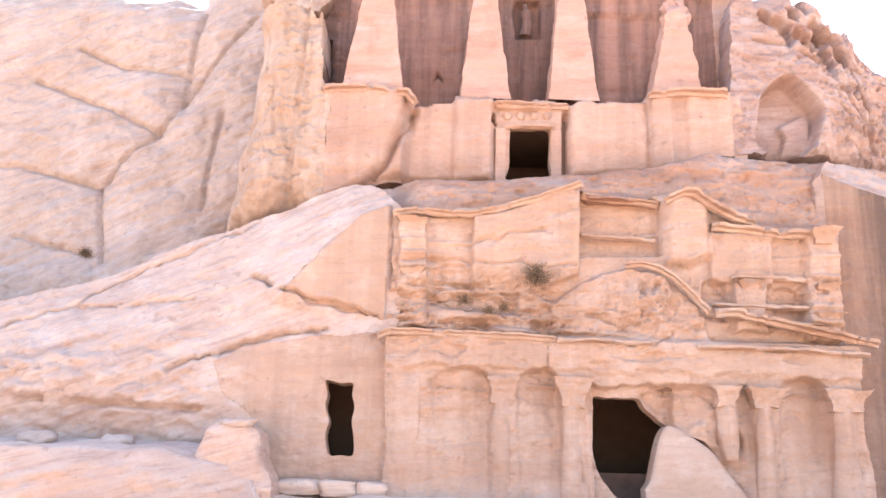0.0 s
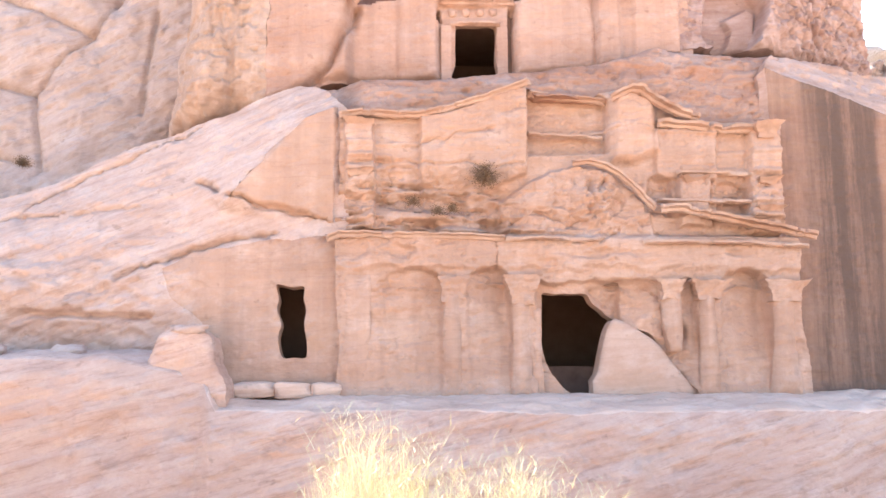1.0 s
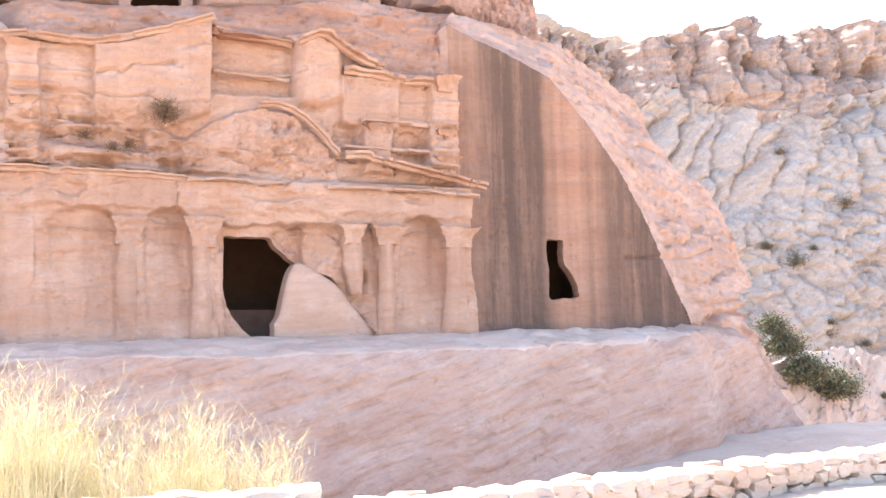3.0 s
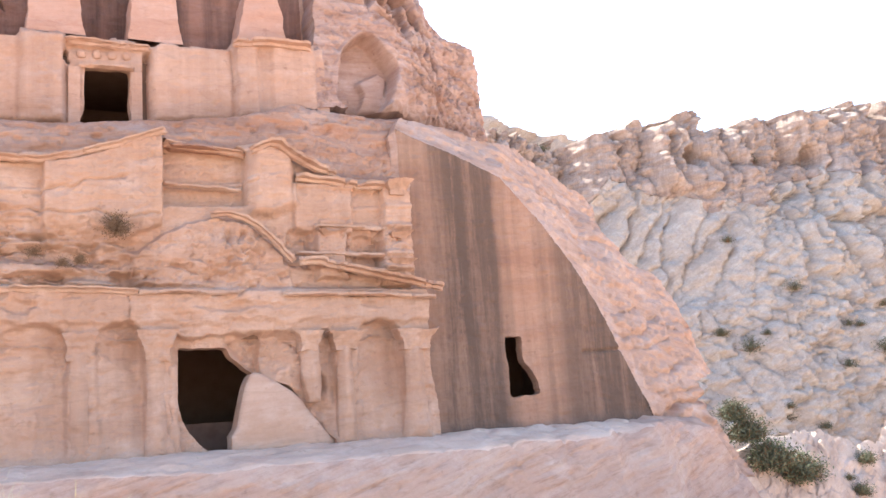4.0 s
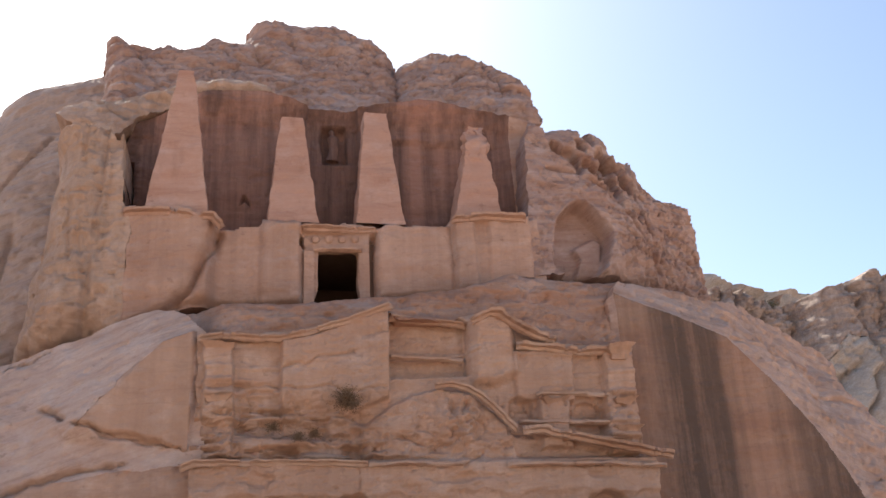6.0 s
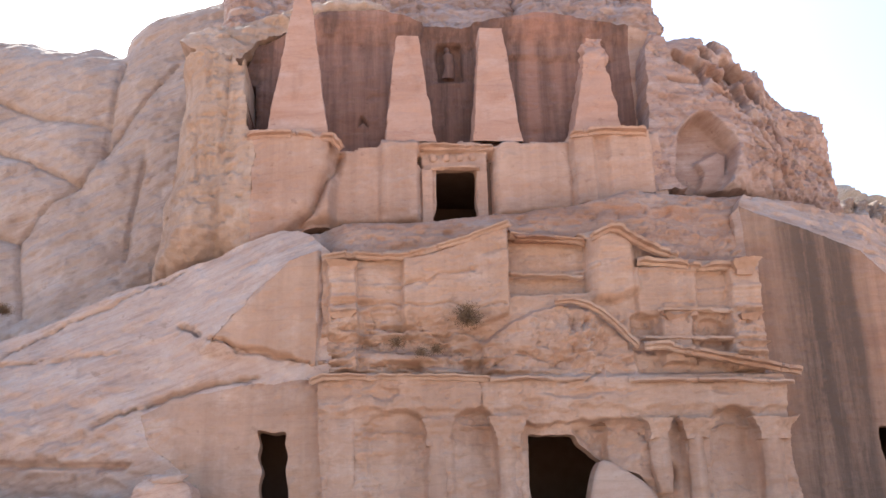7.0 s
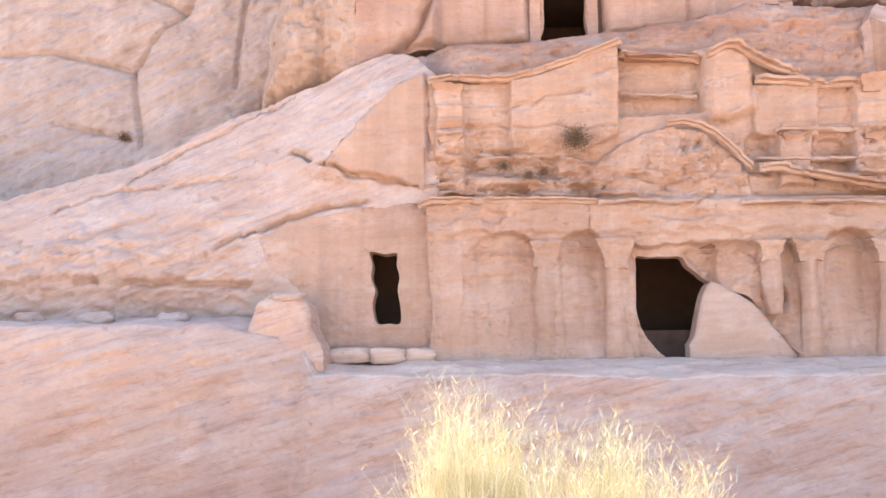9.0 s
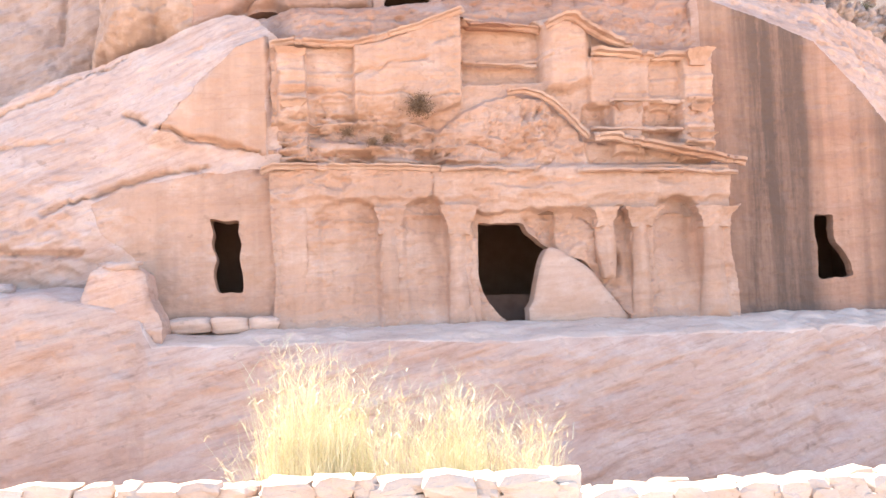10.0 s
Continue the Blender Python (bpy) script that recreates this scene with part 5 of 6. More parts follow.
def cliff_depth(x, z):
    d = np.clip(-poly(x, z, EAST_CLIFF), 0, 9)
    y = 37.9 + 0.55 * np.clip(x - 17, 0, 9) + 0.10 * (z - 15)
    y = y + 0.8 * rounding(d, 1.2) * (x > 14.5)
    amp = np.clip((x - 14.5) / 3.5, 0.15, 1)
    flat = 1 - 0.85 * step(poly(x, z, ALCOVE) - 0.1, 0.3)
    amp = amp * flat
    y = y - weather(x, y, z, 0.65, 200, -0.3) * amp
    pits = fbm(x + 0.3 * z, 0, z - 0.4 * x, (1.0, 1, 0.7), 3, 203)
    y = y + 0.55 * np.clip(pits - 0.25, 0, 0.5) * np.clip((z - 18.3) / 1.2, 0, 1) * amp
    y = y - 0.22 * amp * (blocks(x, z, 2.2, 3.6, -30, 215, 0.25) - 0.6) * np.clip((x - 16.8) / 1.5, 0, 1)
    y = y + 0.15 * flaked(x, z, 216, -0.3) * flat - 0.2 * amp * np.abs(fbm(x, 0, z + 0.25 * x, (0.35, 1, 0.6), 5, 204)) * np.clip((x - 17.5) / 1.5, 0, 1)
    for c in ([(14.35, 20.52), (15.82, 20.31), (16.98, 19.76), (18.11, 18.90), (19.18, 17.57), (20.19, 15.80)], [(17.91, 22.82), (18.77, 20.68), (20.27, 16.41)]):
        y = y + 0.35 * np.exp(-(line(x, z, c) / 0.10) ** 2)
    y = y + 0.25 * amp * np.clip(1 - np.abs(fbm(x, 0, z + 0.35 * x, (0.3, 1, 1.2), 5, 213)) / 0.05, 0, 1)
    y = y + 0.12 * amp * np.abs(fbm(x, 0, z + 0.2 * x, (0.45, 1, 1.7), 4, 206)) * np.clip((x - 16) / 2, 0.2, 1)
    for px, pz in [(15.83, 21.03), (16.70, 20.69), (17.54, 21.39), (18.23, 21.09), (17.40, 20.33), (16.72, 22.71), (14.93, 21.82), (16.27, 21.93), (17.78, 20.13), (18.60, 20.51)]:
        w = 0.34 + 0.10 * np.sin(px * 9 + pz * 5)
        y = y + 0.85 * step(np.hypot((x - px + 0.35 * (z - pz)) / w, (z - pz) / (1.6 * w)) - 1 + 0.3 * fbm(x, 0, z, (1.6, 1, 1.6), 3, 207), 0.5)
    rugged = np.clip((x - 17.0) / 1.5, 0, 1) * flat
    y = y - rugged * (0.25 * ledges(x, z, 0.8, -0.35, 208) + 0.12 * ledges(x, z, 2.0, -0.2, 210) - 0.3 * np.clip(1 - np.abs(fbm(x + 0.4 * z, 0, z, (0.5, 1, 0.35), 4, 212)) / 0.05, 0, 1))
    y = y + 1.5 * step(poly(x, z, ALCOVE), 0.14)
    inner = poly(x, z, [(15.46, 15.15), (15.71, 16.02), (15.45, 16.59), (16.53, 17.18), (16.89, 16.96), (16.67, 15.20)])
    return y - 0.4 * step(inner, 0.1)


tagged(relief("cliff_east", (12.9, 23.6, 13.6, 24.6), 0.07, cliff_depth, ROUGH,
              mask=lambda x, z: poly(x, z, EAST_CLIFF) + 0.10 * fbm(x, 0, z, (1.4, 1, 1.4), 4, 205), back=8.0),
       "rough brown pitted sandstone cliff with a shallow arched alcove", "cliff", kind="structure")

# ---------------------------------------------------------------- crags on the skyline
def crag(name, outline, y0, seed, r, material, label, amp=1.0, creases=(), box_pad=0.4, cell=0.1, back=9.0, lean=0.25, kind="structure", lumps=0.45, dip=0.06, size=1.9, push=0.0, slope=0.0):
    foot = min(p[1] for p in outline)

    def set_back(p):
        near = y0 + lean * (p[1] - foot)
        k = (near + push + slope * (p[1] - foot)) / near
        return (p[0] * k, EYE[2] + (p[1] - EYE[2]) * k + 0.3 * (push > 0))

    outline = [set_back(p) for p in outline]
    creases = [[set_back(p) for p in c] for c in creases]
    y0, lean = y0 + push, lean + slope
    pts = np.array(outline)
    x0, x1, z0, z1 = pts[:, 0].min() - box_pad, pts[:, 0].max() + box_pad, pts[:, 1].min() - box_pad, pts[:, 1].max() + box_pad

    def depth(x, z):
        d = np.clip(-poly(x, z, outline), 0, 99)
        y = y0 + lean * (z - pts[:, 1].min()) + rounding(d, r) * 1.2 * np.clip((z - pts[:, 1].min() - 1.5) / 2.0, 0, 1)
        y = y - weather(x, y, z, amp, seed, dip) - 0.9 * lumps * blocks(x, z, size * 1.7, size * 0.8, 4, seed + 23) - 0.14 * lumps * blocks(x, z, size * 0.5, size * 0.22, -4, seed + 26) - 0.3 * lumps * ledges(x, z, 1.1, 0.05, seed + 11) - 0.08 * ledges(x, z, 0.9, dip, seed + 13) - 0.35 * lumps * ledges(x, z, 2.3, -0.04, seed + 15)
        y = y - lumps * amp * np.abs(fbm(x, 0, z, (0.45, 1, 0.8), 4, seed + 6)) + 0.5 * lumps * amp * np.abs(fbm(x, 0, z + 0.1 * x, (0.8, 1, 2.0), 5, seed + 8))
        split = np.clip(1 - np.abs(fbm(x, 0, z + 0.12 * x, (0.35, 1, 1.3), 5, seed + 17)) / 0.05, 0, 1) + 0.8 * np.clip(1 - np.abs(fbm(x + 0.3 * z, 0, z, (0.8, 1, 0.45), 4, seed + 19)) / 0.035, 0, 1)
        y = y + 0.35 * lumps * flaked(x, z, seed + 29, dip) + 0.5 * lumps * split - 0.10 * lumps * fbm(x, y, z, (2.2, 2.2, 3.0), 3, seed + 21)
        for c in creases:
            dist = line(x, z, c)
            y = y + 0.8 * amp * np.exp(-(dist / 0.10) ** 2) + 0.6 * amp * np.exp(-(dist / 0.9) ** 2)
        return y

    ob = relief(name, (x0, x1, z0, z1), cell, depth, material, mask=lambda x, z: poly(x, z, outline) + 0.16 * fbm(x, 0, z, (1.1, 1, 1.1), 4, seed + 7), back=back)
    return tagged(ob, label, "cliff" if kind else "rock", kind=kind)


crag("crag", [(-6.69, 22.0), (-7.21, 29.59), (-6.44, 29.83), (-5.59, 29.12), (-4.52, 29.06), (-2.75, 29.15), (-1.82, 29.96), (-1.41, 30.16), (-0.91, 29.80), (-0.27, 30.03), (0.25, 31.53), (1.85, 31.98), (3.36, 31.83), (4.88, 31.89), (6.12, 31.32), (7.06, 30.85), (7.83, 29.95), (8.13, 29.25), (8.41, 23.6), (5.80, 23.0), (-1.60, 22.6)], 41.0, 210, 1.6, ROUGH,
     "weathered crag above the obelisks' recess", 0.36, push=0.8, slope=0.32, lumps=0.55, size=3.0, creases=[[(2.11, 29.83), (3.85, 29.01), (5.91, 28.93), (7.41, 28.41)], [(-2.17, 26.59), (0.47, 27.90), (1.88, 27.40), (4.45, 27.02), (7.68, 26.87)], [(0.11, 30.26), (0.74, 28.28)], [(-5.39, 27.99), (-4.20, 25.72)]])
crag("crag", [(7.85, 28.11), (8.64, 28.98), (9.90, 29.72), (11.49, 29.63), (13.07, 29.02), (14.16, 28.31), (14.93, 27.56), (15.47, 26.82), (15.30, 24.4), (14.0, 22.6), (10.37, 22.6), (7.96, 22.8)], 40.6, 220, 1.4, ROUGH,
     "rounded crag with overhanging boulders on the skyline", 0.36, push=0.8, slope=0.32, lumps=0.55, size=3.0, creases=[[(12.67, 28.55), (12.93, 27.50), (13.51, 26.50)], [(10.37, 26.52), (11.67, 27.72), (12.93, 27.50)], [(13.51, 26.50), (15.29, 26.51)]])
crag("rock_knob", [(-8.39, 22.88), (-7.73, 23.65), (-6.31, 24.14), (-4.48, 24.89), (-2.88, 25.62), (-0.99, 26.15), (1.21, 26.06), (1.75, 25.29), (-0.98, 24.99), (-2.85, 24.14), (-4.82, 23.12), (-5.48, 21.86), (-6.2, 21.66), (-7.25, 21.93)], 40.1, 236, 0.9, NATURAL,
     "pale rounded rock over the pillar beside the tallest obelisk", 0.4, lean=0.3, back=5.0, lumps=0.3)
crag("rock_domes", [(-60, 4), (-60, 25)] + [(-20.00, 27.35), (-18.18, 27.46), (-15.65, 26.74), (-14.44, 27.05), (-13.16, 26.51), (-13.00, 27.62), (-12.38, 28.61), (-11.17, 29.49), (-9.45, 30.01), (-7.08, 30.90), (-3.80, 29.87), (-3.03, 23.41), (-7.01, 14.16), (-9.79, 11.72)] + [(-9, 4)], 43.5, 230, 2.5, DOME,
     "huge rounded sandstone domes split by deep clefts", 0.5,
     [[(-9.62, 25.03), (-11.25, 22.66), (-13.07, 19.72), (-14.05, 17.82), (-15.60, 16.28), (-16.54, 14.63), (-16.18, 12.43), (-15.87, 10.71)], [(-16.54, 14.63), (-20.75, 15.65), (-26.08, 15.34)], [(-14.05, 17.82), (-16.71, 19.05), (-20.81, 20.57)], [(-10.87, 19.11), (-11.23, 16.00), (-11.34, 13.60)],
      [(-16.44, 11.00), (-20.27, 11.87)], [(-12.63, 25.44), (-12.98, 22.30), (-13.07, 19.72)], [(-18.77, 22.53), (-16.39, 21.59), (-13.21, 21.48)]], cell=0.11, lean=0.15, back=14.0, lumps=0.12, dip=0.5, size=6.0)

# ---------------------------------------------------------------- the body of the hill behind the carved fronts
def build_massif():
    xs, ys = np.linspace(-75, 42, 240), np.linspace(43, 120, 150)
    X, Y = np.meshgrid(xs, ys)
    top = np.interp(X, [-75, -40, -20, -9, -5, 6, 12, 14, 18, 21, 23, 28, 33, 38, 42], [19, 20, 20, 20.5, 21.5, 24, 22.5, 20.5, 18, 13, 10.5, 6.5, 1.5, -7, -12])
    rise = np.clip((Y - 43) / 4.5, 0, 1)
    fall = np.clip((Y - 62) / 55, 0, 1)
    Z = -8 + (top + 8) * rise ** 0.6 * (1 - fall * fall * (3 - 2 * fall))
    Z = Z + (1.6 * fbm(X, Y, 0, (0.12, 0.12, 1), 5, 260) - 1.0) * rise
    idx = np.arange(X.size).reshape(X.shape)
    f = np.stack([idx[:-1, :-1].ravel(), idx[:-1, 1:].ravel(), idx[1:, 1:].ravel(), idx[1:, :-1].ravel()], 1)
    tagged(put("rock_massif", mesh_from("rock_massif", np.stack([X.ravel(), Y.ravel(), Z.ravel()], 1), f), DOME),
           "bare sandstone hill that the tombs are cut into", "hill", kind="structure")


build_massif()

# ---------------------------------------------------------------- far cliffs across the valley
FAR_SKY = [(81.38, 56.82), (89.65, 57.65), (98.21, 58.63)] + [(96.75, 55.54), (101.90, 56.40)] + [(101.25, 53.44), (105.88, 55.16), (111.94, 57.20), (114.24, 58.90), (116.12, 57.13), (119.74, 57.74), (121.41, 59.20), (124.67, 59.11), (125.50, 57.27)] + [(124.81, 54.51), (130.15, 55.17), (138.30, 55.95), (152.52, 57.48)]


def far_depth(x, z):
    base = np.interp(x, [60, 100, 120, 170, 260], [165, 160, 142, 120, 100])
    y = base - 40 + np.interp(z, [-30, 2, 28, 43, 47, 80], [8, 15, 25, 33, 36, 42])
    up = np.clip((z - 38) / 5 + 0.6 * fbm(x, 0, z, (0.08, 1, 0.08), 3, 236), 0, 1)
    wx = x + 2.0 * fbm(x, 0, z, (0.08, 1, 0.05), 4, 238)
    east = np.clip((x - 122) / 10, 0, 1)                         # taller, blockier cliffs that way
    columns = 4.6 * blocks(wx, z, 5.0, 22.0, 4, 240, 0.22) + 1.9 * blocks(wx, z, 2.0, 6.0, 6, 243, 0.3) + 0.5 * blocks(wx, z, 1.3, 1.1, 0, 246)
    wall = np.maximum(up, np.clip((x - 124) / 8, 0, 1) * np.clip((z - 18) / 6, 0, 1))
    y = y - wall * (columns - 3.0) - 0.7 * up * ledges(x, z, 0.22, 0.04, 252)
    y = y - 2.0 * fbm(x, y, z, (0.04, 0.04, 0.02), 3, 241)
    fan = step(np.hypot((x - 112) / 13, (z - 31) / 12) - 1, 0.5) * (1 - wall)      # a fan of big smooth leaning slabs
    y = y - fan * (3.4 * blocks(x, z, 3.6, 24.0, 30, 249, 0.16) - 2.0)
    rest = (1 - wall) * (1 - 0.9 * fan)
    y = y - rest * (2.2 * blocks(x, z, 6.0, 8.0, 25, 257, 0.5) + 1.2 * blocks(x, z, 2.2, 2.6, 20, 260, 0.5) + 0.5 * blocks(x, z, 1.0, 1.0, 0, 263, 0.5) - 1.5)
    for cx, cz in [(99.34, 45.47), (140.89, 46.67), (121.47, 48.48)]:
        y = y + 5.0 * step(np.hypot((x - cx) / 1.6, (z - cz) / 2.2) - 1, 0.5)
    y = y + 4.0 * np.exp(-(line(x, z, [(157.5, 58), (156.0, 46), (157.0, 30)]) / 0.8) ** 2)
    return y - 0.5 * np.abs(fbm(x, 0, z, (0.7, 1, 0.6), 4, 248))


def far_mask(upper):
    def mask(x, z):
        sky_line = poly(x, z, [(60, -28), (60, 61)] + FAR_SKY + [(260, 85), (260, -28)]) + 1.0 * fbm(x, 0, z, (0.16, 1, 0.16), 5, 247)
        split = z - (39.5 + 5.0 * fbm(x, 0, 0, (0.06, 1, 1), 4, 246) - 0.05 * (x - 120)) - 2.5 * fbm(x, 0, z, (0.15, 1, 0.15), 3, 253)
        return np.maximum(sky_line, -split if upper else split)
    return mask


tagged(relief("cliff_far", (72, 200, 24, 78), 0.27, far_depth, FAR, mask=far_mask(True), back=60.0),
       "far brown craggy cliff band on the skyline", "cliff", kind="structure")
tagged(relief("slope_far", (72, 200, -28, 54), 0.27, far_depth, TALUS, mask=far_mask(False), back=40.0),
       "far pale leaning slabs and boulder slope below the cliffs", "rock slope", kind="structure")
tagged(relief("hill_far", (95, 190, 40, 105), 0.8, lambda x, z: 215 + 0.5 * (z - 60) - 6 * fbm(x, 0, z, (0.05, 1, 0.07), 5, 250), TALUS,
              mask=lambda x, z: poly(x, z, [(109.66, 68.47), (117.61, 89.24), (123.52, 87.79), (129.49, 86.33), (135.40, 84.17), (143.38, 83.08), (158.24, 82.88), (162.93, 69.36)]) + 1.0 * fbm(x, 0, z, (0.12, 1, 0.12), 4, 251), back=30.0),
       "distant pale hill behind the cliff edge", "hill", kind="structure")


# ---------------------------------------------------------------- plants
def grass_clump(x, y, z0, width, height, count, seed, lean=0.0):
    """Upright canes with feathery tops and drooping side leaves."""
    rng = random.Random(seed)
    verts, faces = [], []

    def strip(points, wide):
        n, m = len(verts), len(points)
        a = rng.uniform(0, 3.14)
        px, py = math.cos(a), math.sin(a) * 0.6
        for k, p in enumerate(points):
            w = wide * (1.02 - k / (m - 1)) + 0.0006
            verts.extend([(p[0] - px * w, p[1] - py * w, p[2]), (p[0] + px * w, p[1] + py * w, p[2])])
        faces.extend((n + 2 * k, n + 2 * k + 1, n + 2 * k + 3, n + 2 * k + 2) for k in range(m - 1))

    for _ in range(count):
        bx, by = rng.uniform(-0.5, 0.5) * width, rng.gauss(0, 0.14)
        edge = min(1, abs(bx) / (0.5 * width))
        h = height * (1 - 0.25 * edge ** 2) * rng.betavariate(3.2, 1.6)
        dx, dy = rng.gauss(0, 0.11) * h + lean * h + 0.10 * bx, rng.gauss(0, 0.10) * h
        bend = rng.uniform(1.2, 2.6)

        def at(t):
            return (bx + dx * t ** bend, by + dy * t ** bend, h * (t - 0.05 * t ** 4))

        strip([at(k / 5) for k in range(6)], rng.uniform(0.0025, 0.0048))
        for _ in range(rng.choice((2, 3, 4, 5))):
            t = rng.uniform(0.35, 1.0)
            cx, cy, cz = at(t)
            b, ll = rng.uniform(0, 6.283), rng.uniform(0.05, 0.20)
            up = rng.uniform(0.5, 1.7)
            strip([(cx + math.cos(b) * ll * q, cy + math.sin(b) * ll * q, cz + ll * (up * q - 0.35 * q * q)) for q in (0, 0.35, 0.7, 1)], 0.0032)
    ob = put("dry_grass_clump", mesh_from("dry_grass_clump", verts, faces), STRAW)
    ob.location = (x, y, z0)
    return tagged(ob, "tall straw-yellow dry grass clump behind the low wall", "grass", "dry grass by the wall", "stuff")


for k, (x, w, h, n) in enumerate([(-0.1, 0.75, 1.8, 1000), (0.35, 0.6, 1.55, 680), (0.8, 0.5, 1.25, 330), (1.25, 0.45, 1.45, 480), (1.6, 0.5, 1.3, 460), (2.1, 0.55, 1.05, 360), (-0.5, 0.4, 0.95, 60)]):
    y = 9.4 + 0.2 * math.sin(k * 2.1)
    foot = float(ground_height(np.array([x]), np.array([y]))[0]) - 0.03
    grass_clump(x, y, foot, w, h - 1.39 - foot, int(n * 0.7), 300 + k, -0.25 if k == 6 else 0.0)


def shrub(x, y, z, size, seed, material, label, twigs=160, low=0.05, leaves=7):
    """A scrubby bush: forked twigs, and small leaves along them."""
    rng = random.Random(seed)
    bush = thing("shrub", label, "shrub", (x, y, z))
    wood, wood_faces, leaf, leaf_faces = [], [], [], []

    def any_way():
        return Vector((rng.gauss(0, 1), rng.gauss(0, 1), rng.gauss(0, 1)))

    for _ in range(twigs):
        a, e = rng.uniform(0, 6.283), rng.uniform(low, 1.5)
        r = size * rng.uniform(0.3, 1.0)
        d = Vector((math.cos(a) * math.cos(e), math.sin(a) * math.cos(e), math.sin(e) * 0.8))
        side = d.cross(any_way()).normalized() * size * 0.014
        tip = d * r
        knee = tip * 0.55 + any_way() * size * 0.05
        n = len(wood)
        wood += [tuple(-side), tuple(side), tuple(knee + side * 0.7), tuple(knee - side * 0.7), tuple(tip + side * 0.3), tuple(tip - side * 0.3)]
        wood_faces += [(n, n + 1, n + 2, n + 3), (n + 3, n + 2, n + 4, n + 5)]
        for _ in range(leaves):
            c = tip * rng.uniform(0.45, 1.05) + any_way() * size * 0.10
            u = any_way().normalized() * size * 0.055
            w = u.cross(any_way()).normalized() * size * 0.022
            n = len(leaf)
            leaf += [tuple(c - u), tuple(c + w), tuple(c + u), tuple(c - w)]
            leaf_faces.append((n, n + 1, n + 2, n + 3))
    put("branchwork", mesh_from("branchwork", wood, wood_faces, False), TWIG, bush)
    put("foliage", mesh_from("foliage", leaf, leaf_faces, False), material, bush)
    return bush


shrub(4.05, 34.0, 8.15, 0.72, 320, TWIG, "dry brown twiggy shrub growing from the tomb front", 240, -1.2)
for k, (x, z) in enumerate([(2.30, 6.87), (2.82, 6.96), (1.36, 7.22)]):
    shrub(x, 33.95, z - 0.1, 0.42, 322 + k, TWIG, "small dry scrub tuft on an eroded ledge", 110, -0.6)
shrub(-15.66, 42.2, 10.31, 0.6, 330, TWIG, "dark dry bush in a cleft of the domes")


def build_bank():
    """A steep bank of pale fallen slabs in the valley behind the shoulder."""
    X, Y = np.meshgrid(np.linspace(36, 100, 300), np.linspace(43, 55, 130))
    u = X - 0.8 * (Y - 45)
    crest = 49.2 + 0.7 * fbm(X, 0, 0, (0.2, 1, 1), 2, 272)
    Z = -8 + 1.5 * (Y - 45) + 0.4 * fbm(u, Y, 0, (0.25, 0.10, 1), 4, 270) + 0.55 * blocks(u, Y, 2.6, 1.5, 20, 271) + 0.3 * blocks(X, Y, 0.9, 0.7, 0, 274) - 0.7
    Z = np.minimum(Z, -8.2 + 1.5 * (crest - 45))
    Z = np.where(Y > crest, Z - 30 * (Y - crest), Z)
    idx = np.arange(X.size).reshape(X.shape)
    f = np.stack([idx[:-1, :-1].ravel(), idx[:-1, 1:].ravel(), idx[1:, 1:].ravel(), idx[1:, :-1].ravel()], 1)
    tagged(put("rock_bank", mesh_from("rock_bank", np.stack([X.ravel(), Y.ravel(), Z.ravel()], 1), f, False), BANK),
           "steep bank of pale fallen slabs behind the shoulder", "rock slope", kind="structure")


build_bank()
for k, (x, y, z, size) in enumerate([(43.6, 48.0, -0.2, 1.5), (44.3, 47.8, -1.6, 1.9), (45.8, 47.6, -3.4, 2.3), (48.0, 47.4, -4.4, 2.3), (54.6, 47.7, -3.9, 1.3), (52.4, 46.5, -5.8, 1.2), (52.1, 47.1, -4.8, 0.6)]):
    shrub(x, y, z, size, 380 + k, LEAF, "dark green bush growing on the pale bank" if k < 4 else "small grey-green tuft on the pale bank", 420 if k < 4 else 140, leaves=9)
# scrub on the far slope and in the valley before it
far_rng = random.Random(77)
spots = [(134, 8, 3.2), (140, 3, 2.6), (126, 20, 2.4), (150, 12, 2.2), (128, 6, 2.0), (145, 26, 2.0), (138, 16, 1.6), (120, 30, 1.8), (133, 47, 2.6), (155, 5, 2.2), (100, 54, 2.2), (136, -4, 6.0), (141, 1, 4.5), (146, -5, 6.0), (131, 13, 1.6)]
spots += [(far_rng.uniform(112, 165), far_rng.uniform(-12, 14), far_rng.uniform(1.4, 3.6)) for _ in range(34)]
for k, (x, z, size) in enumerate(spots):
    y = float(far_depth(np.array([x * 1.0]), np.array([z * 1.0]))[0])
    shrub(x, y - 0.3, z, size, 340 + k, LEAF, "dusty green scrub bush on the far slope", 90)


# ---------------------------------------------------------------- low rubble walls at the roadside
STONES = []


def stone_mesh(seed):
    bm = bmesh.new()
    bmesh.ops.create_cube(bm, size=1)
    bmesh.ops.subdivide_edges(bm, edges=bm.edges[:], cuts=1, use_grid_fill=True)
    rng = random.Random(seed)
    for v in bm.verts:
        k = sum(abs(c) > 0.4 for c in v.co)
        v.co *= (1.0, 1.04, 0.97, 0.86)[k]
        v.co += Vector((rng.gauss(0, 0.045), rng.gauss(0, 0.045), rng.gauss(0, 0.05)))
    me = bpy.data.meshes.new("stone")
    bm.to_mesh(me)
    bm.free()
    me.materials.append(RUBBLE)
    return me


STONES = [stone_mesh(400 + k) for k in range(12)]


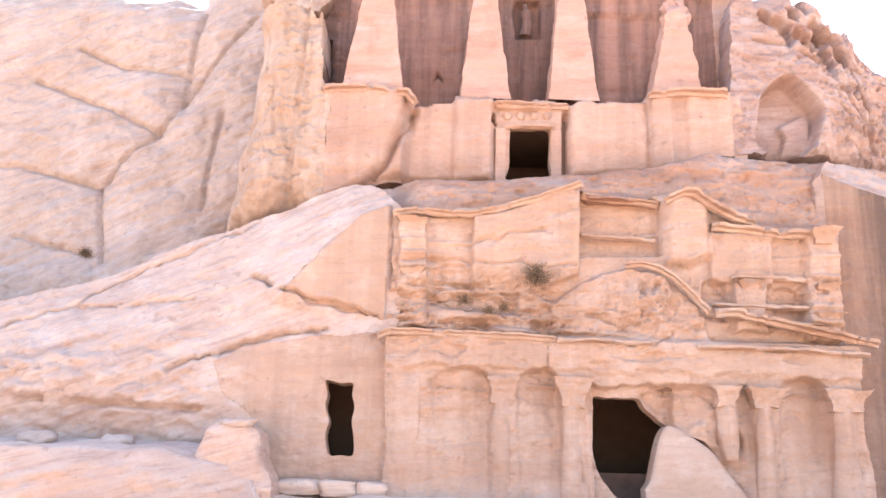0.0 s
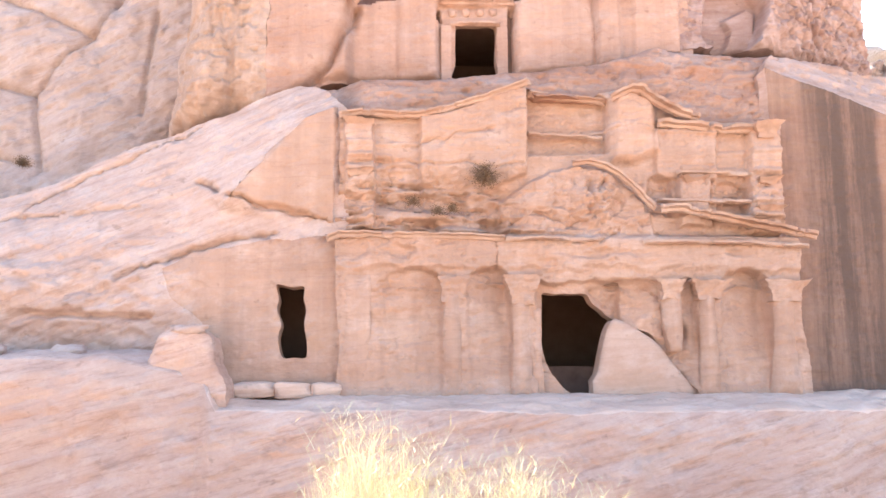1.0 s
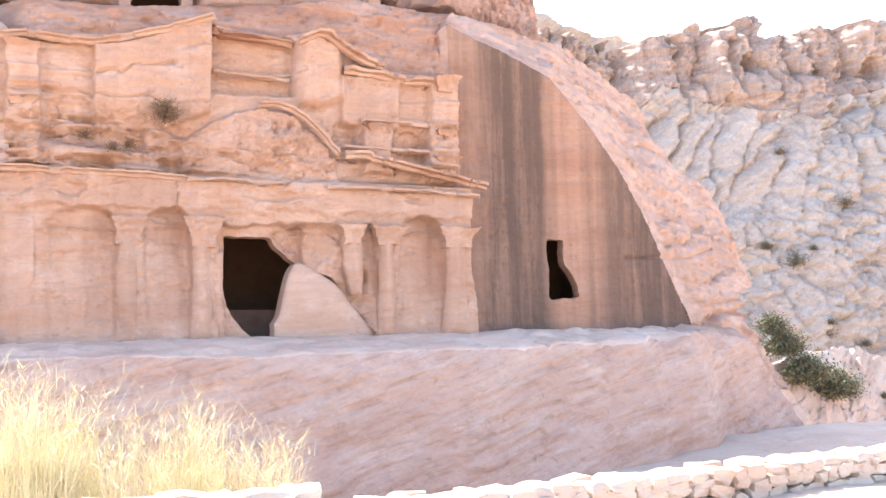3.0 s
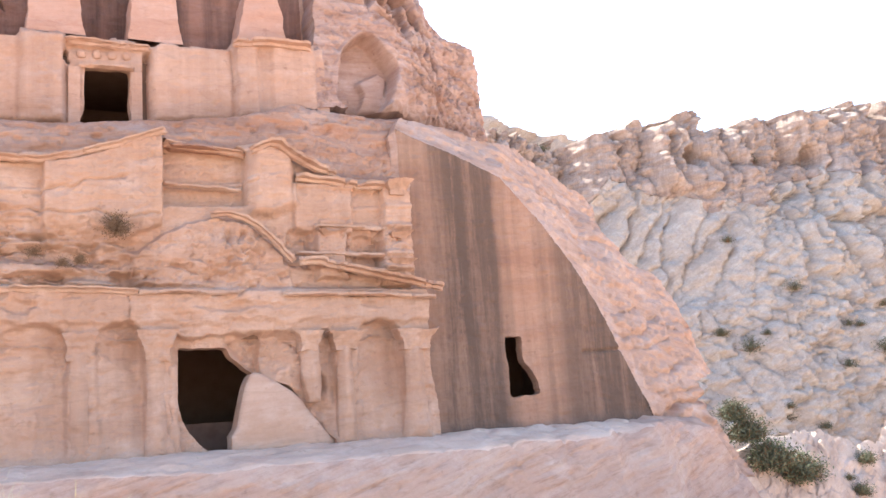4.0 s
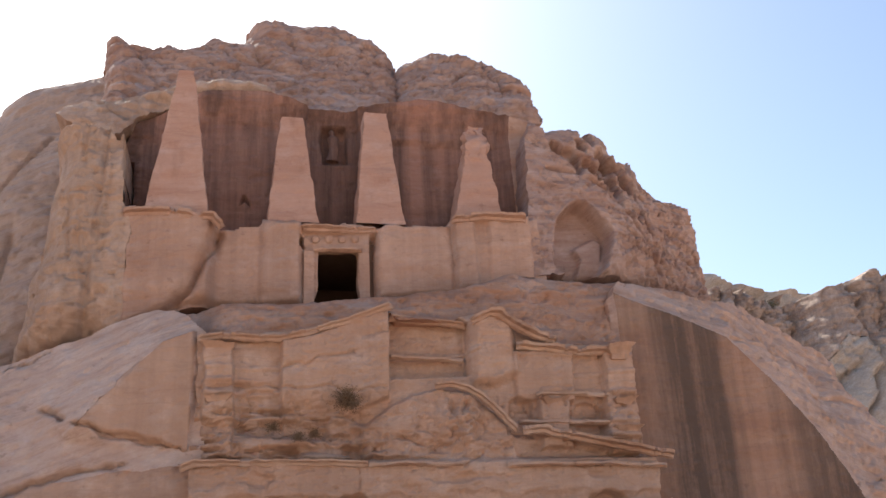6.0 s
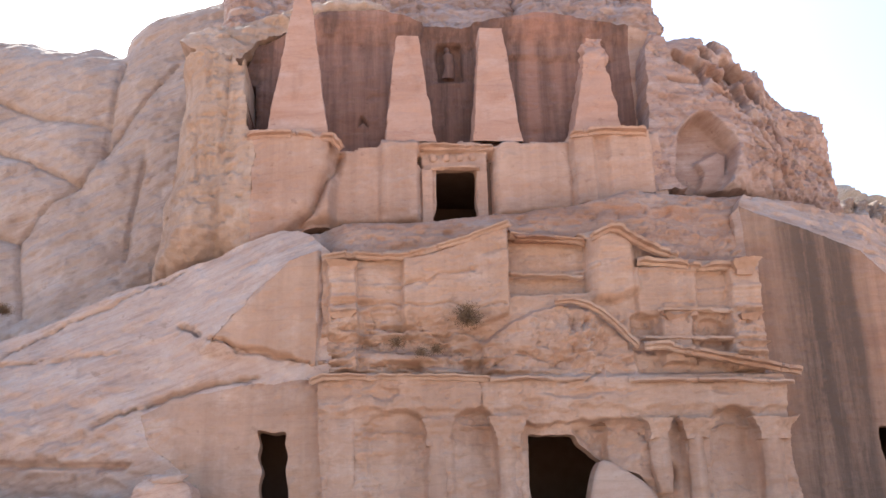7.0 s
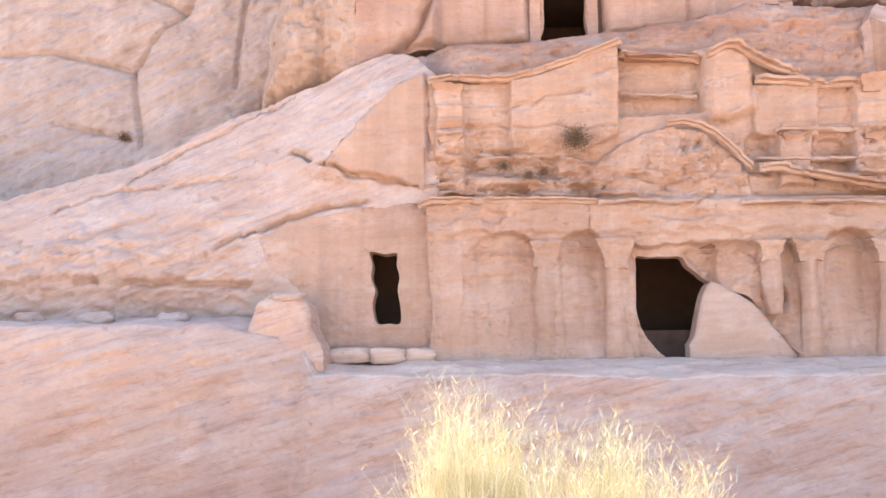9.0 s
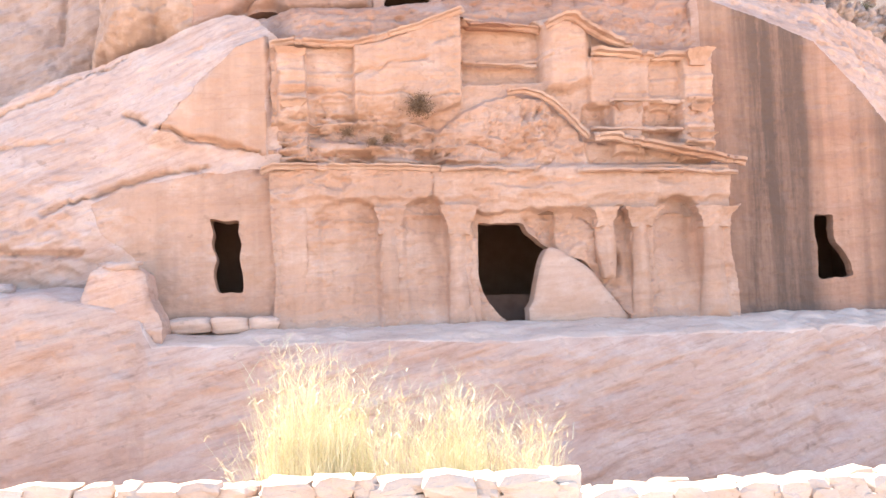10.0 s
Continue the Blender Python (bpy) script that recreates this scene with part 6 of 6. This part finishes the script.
def rubble_wall(name, a, b, foot, top_a, top_b, thick, seed, label, course=0.11):
    w = thing(name, label, "wall", (*a, foot))
    rng = random.Random(seed)
    a, b = Vector(a), Vector(b)
    run, n = (b - a).length, (b - a).normalized()
    turn_z = math.atan2(n.y, n.x)
    side = Vector((-n.y, n.x))
    core = bmesh.new()
    segs = 24
    for k in range(segs + 1):
        p, t = a + n * run * k / segs, k / segs
        top = top_a + (top_b - top_a) * t - 0.09
        for s, z in ((-1, foot - 0.3), (-1, top), (1, top), (1, foot - 0.3)):
            q = p + side * s * (thick / 2 - 0.10)
            core.verts.new((q.x, q.y, z))
    core.verts.ensure_lookup_table()
    for k in range(segs):
        for i in range(3):
            core.faces.new([core.verts[4 * k + j] for j in (i, i + 1)] + [core.verts[4 * k + 4 + j] for j in (i + 1, i)])
    core.faces.new([core.verts[i] for i in (3, 2, 1, 0)])
    core.faces.new([core.verts[4 * segs + i] for i in (0, 1, 2, 3)])
    fixed(part("core", core, DIRT, w, "mud and rubble core"))
    d = 0.0
    while d < run:
        length = rng.uniform(0.12, 0.34)
        t = min(1, (d + length / 2) / run)
        top = top_a + (top_b - top_a) * t
        rows = max(1, round((top - foot) / course))
        for r in range(-2, rows):
            z = top - (r + 2.5) * course + rng.gauss(0, 0.012) + 2 * course
            if z < foot - 0.1:
                continue
            lanes = (-1, 0, 1) if r == -2 else (-1,)
            for lane in lanes:
                off = lane * (thick / 2 - 0.11)
                p = a + n * (d + length / 2 + rng.uniform(-0.05, 0.05)) + side * (-off if lane == 1 else off)
                if lane == 1:
                    p = a + n * (d + length / 2) + side * (thick / 2 - 0.11)
                ob = new("stone", rng.choice(STONES))
                ob.parent = w
                ob.matrix_parent_inverse = Matrix.Translation(-w.location)
                zz = z if r > -2 else top - 0.03 + abs(rng.gauss(0, 0.025))
                ob.matrix_basis = Matrix.LocRotScale((p.x, p.y, zz), Euler((rng.gauss(0, 0.08), rng.gauss(0, 0.08), turn_z + rng.gauss(0, 0.12))),
                                                     Vector((length * 1.02, rng.uniform(0.2, 0.3), course * rng.uniform(0.85, 1.25))))
        d += length
    return w


rubble_wall("rubble_wall", (-3.4, 6.25), (1.52, 6.0), -1.32, -0.74, -0.76, 0.55, 500, "low sunlit wall of pale rubble stones by the road")
rubble_wall("rubble_wall", (1.62, 6.15), (8.2, 7.6), -1.32, -0.92, -1.14, 0.7, 520, "lower tumbled wall of pale rubble stones")
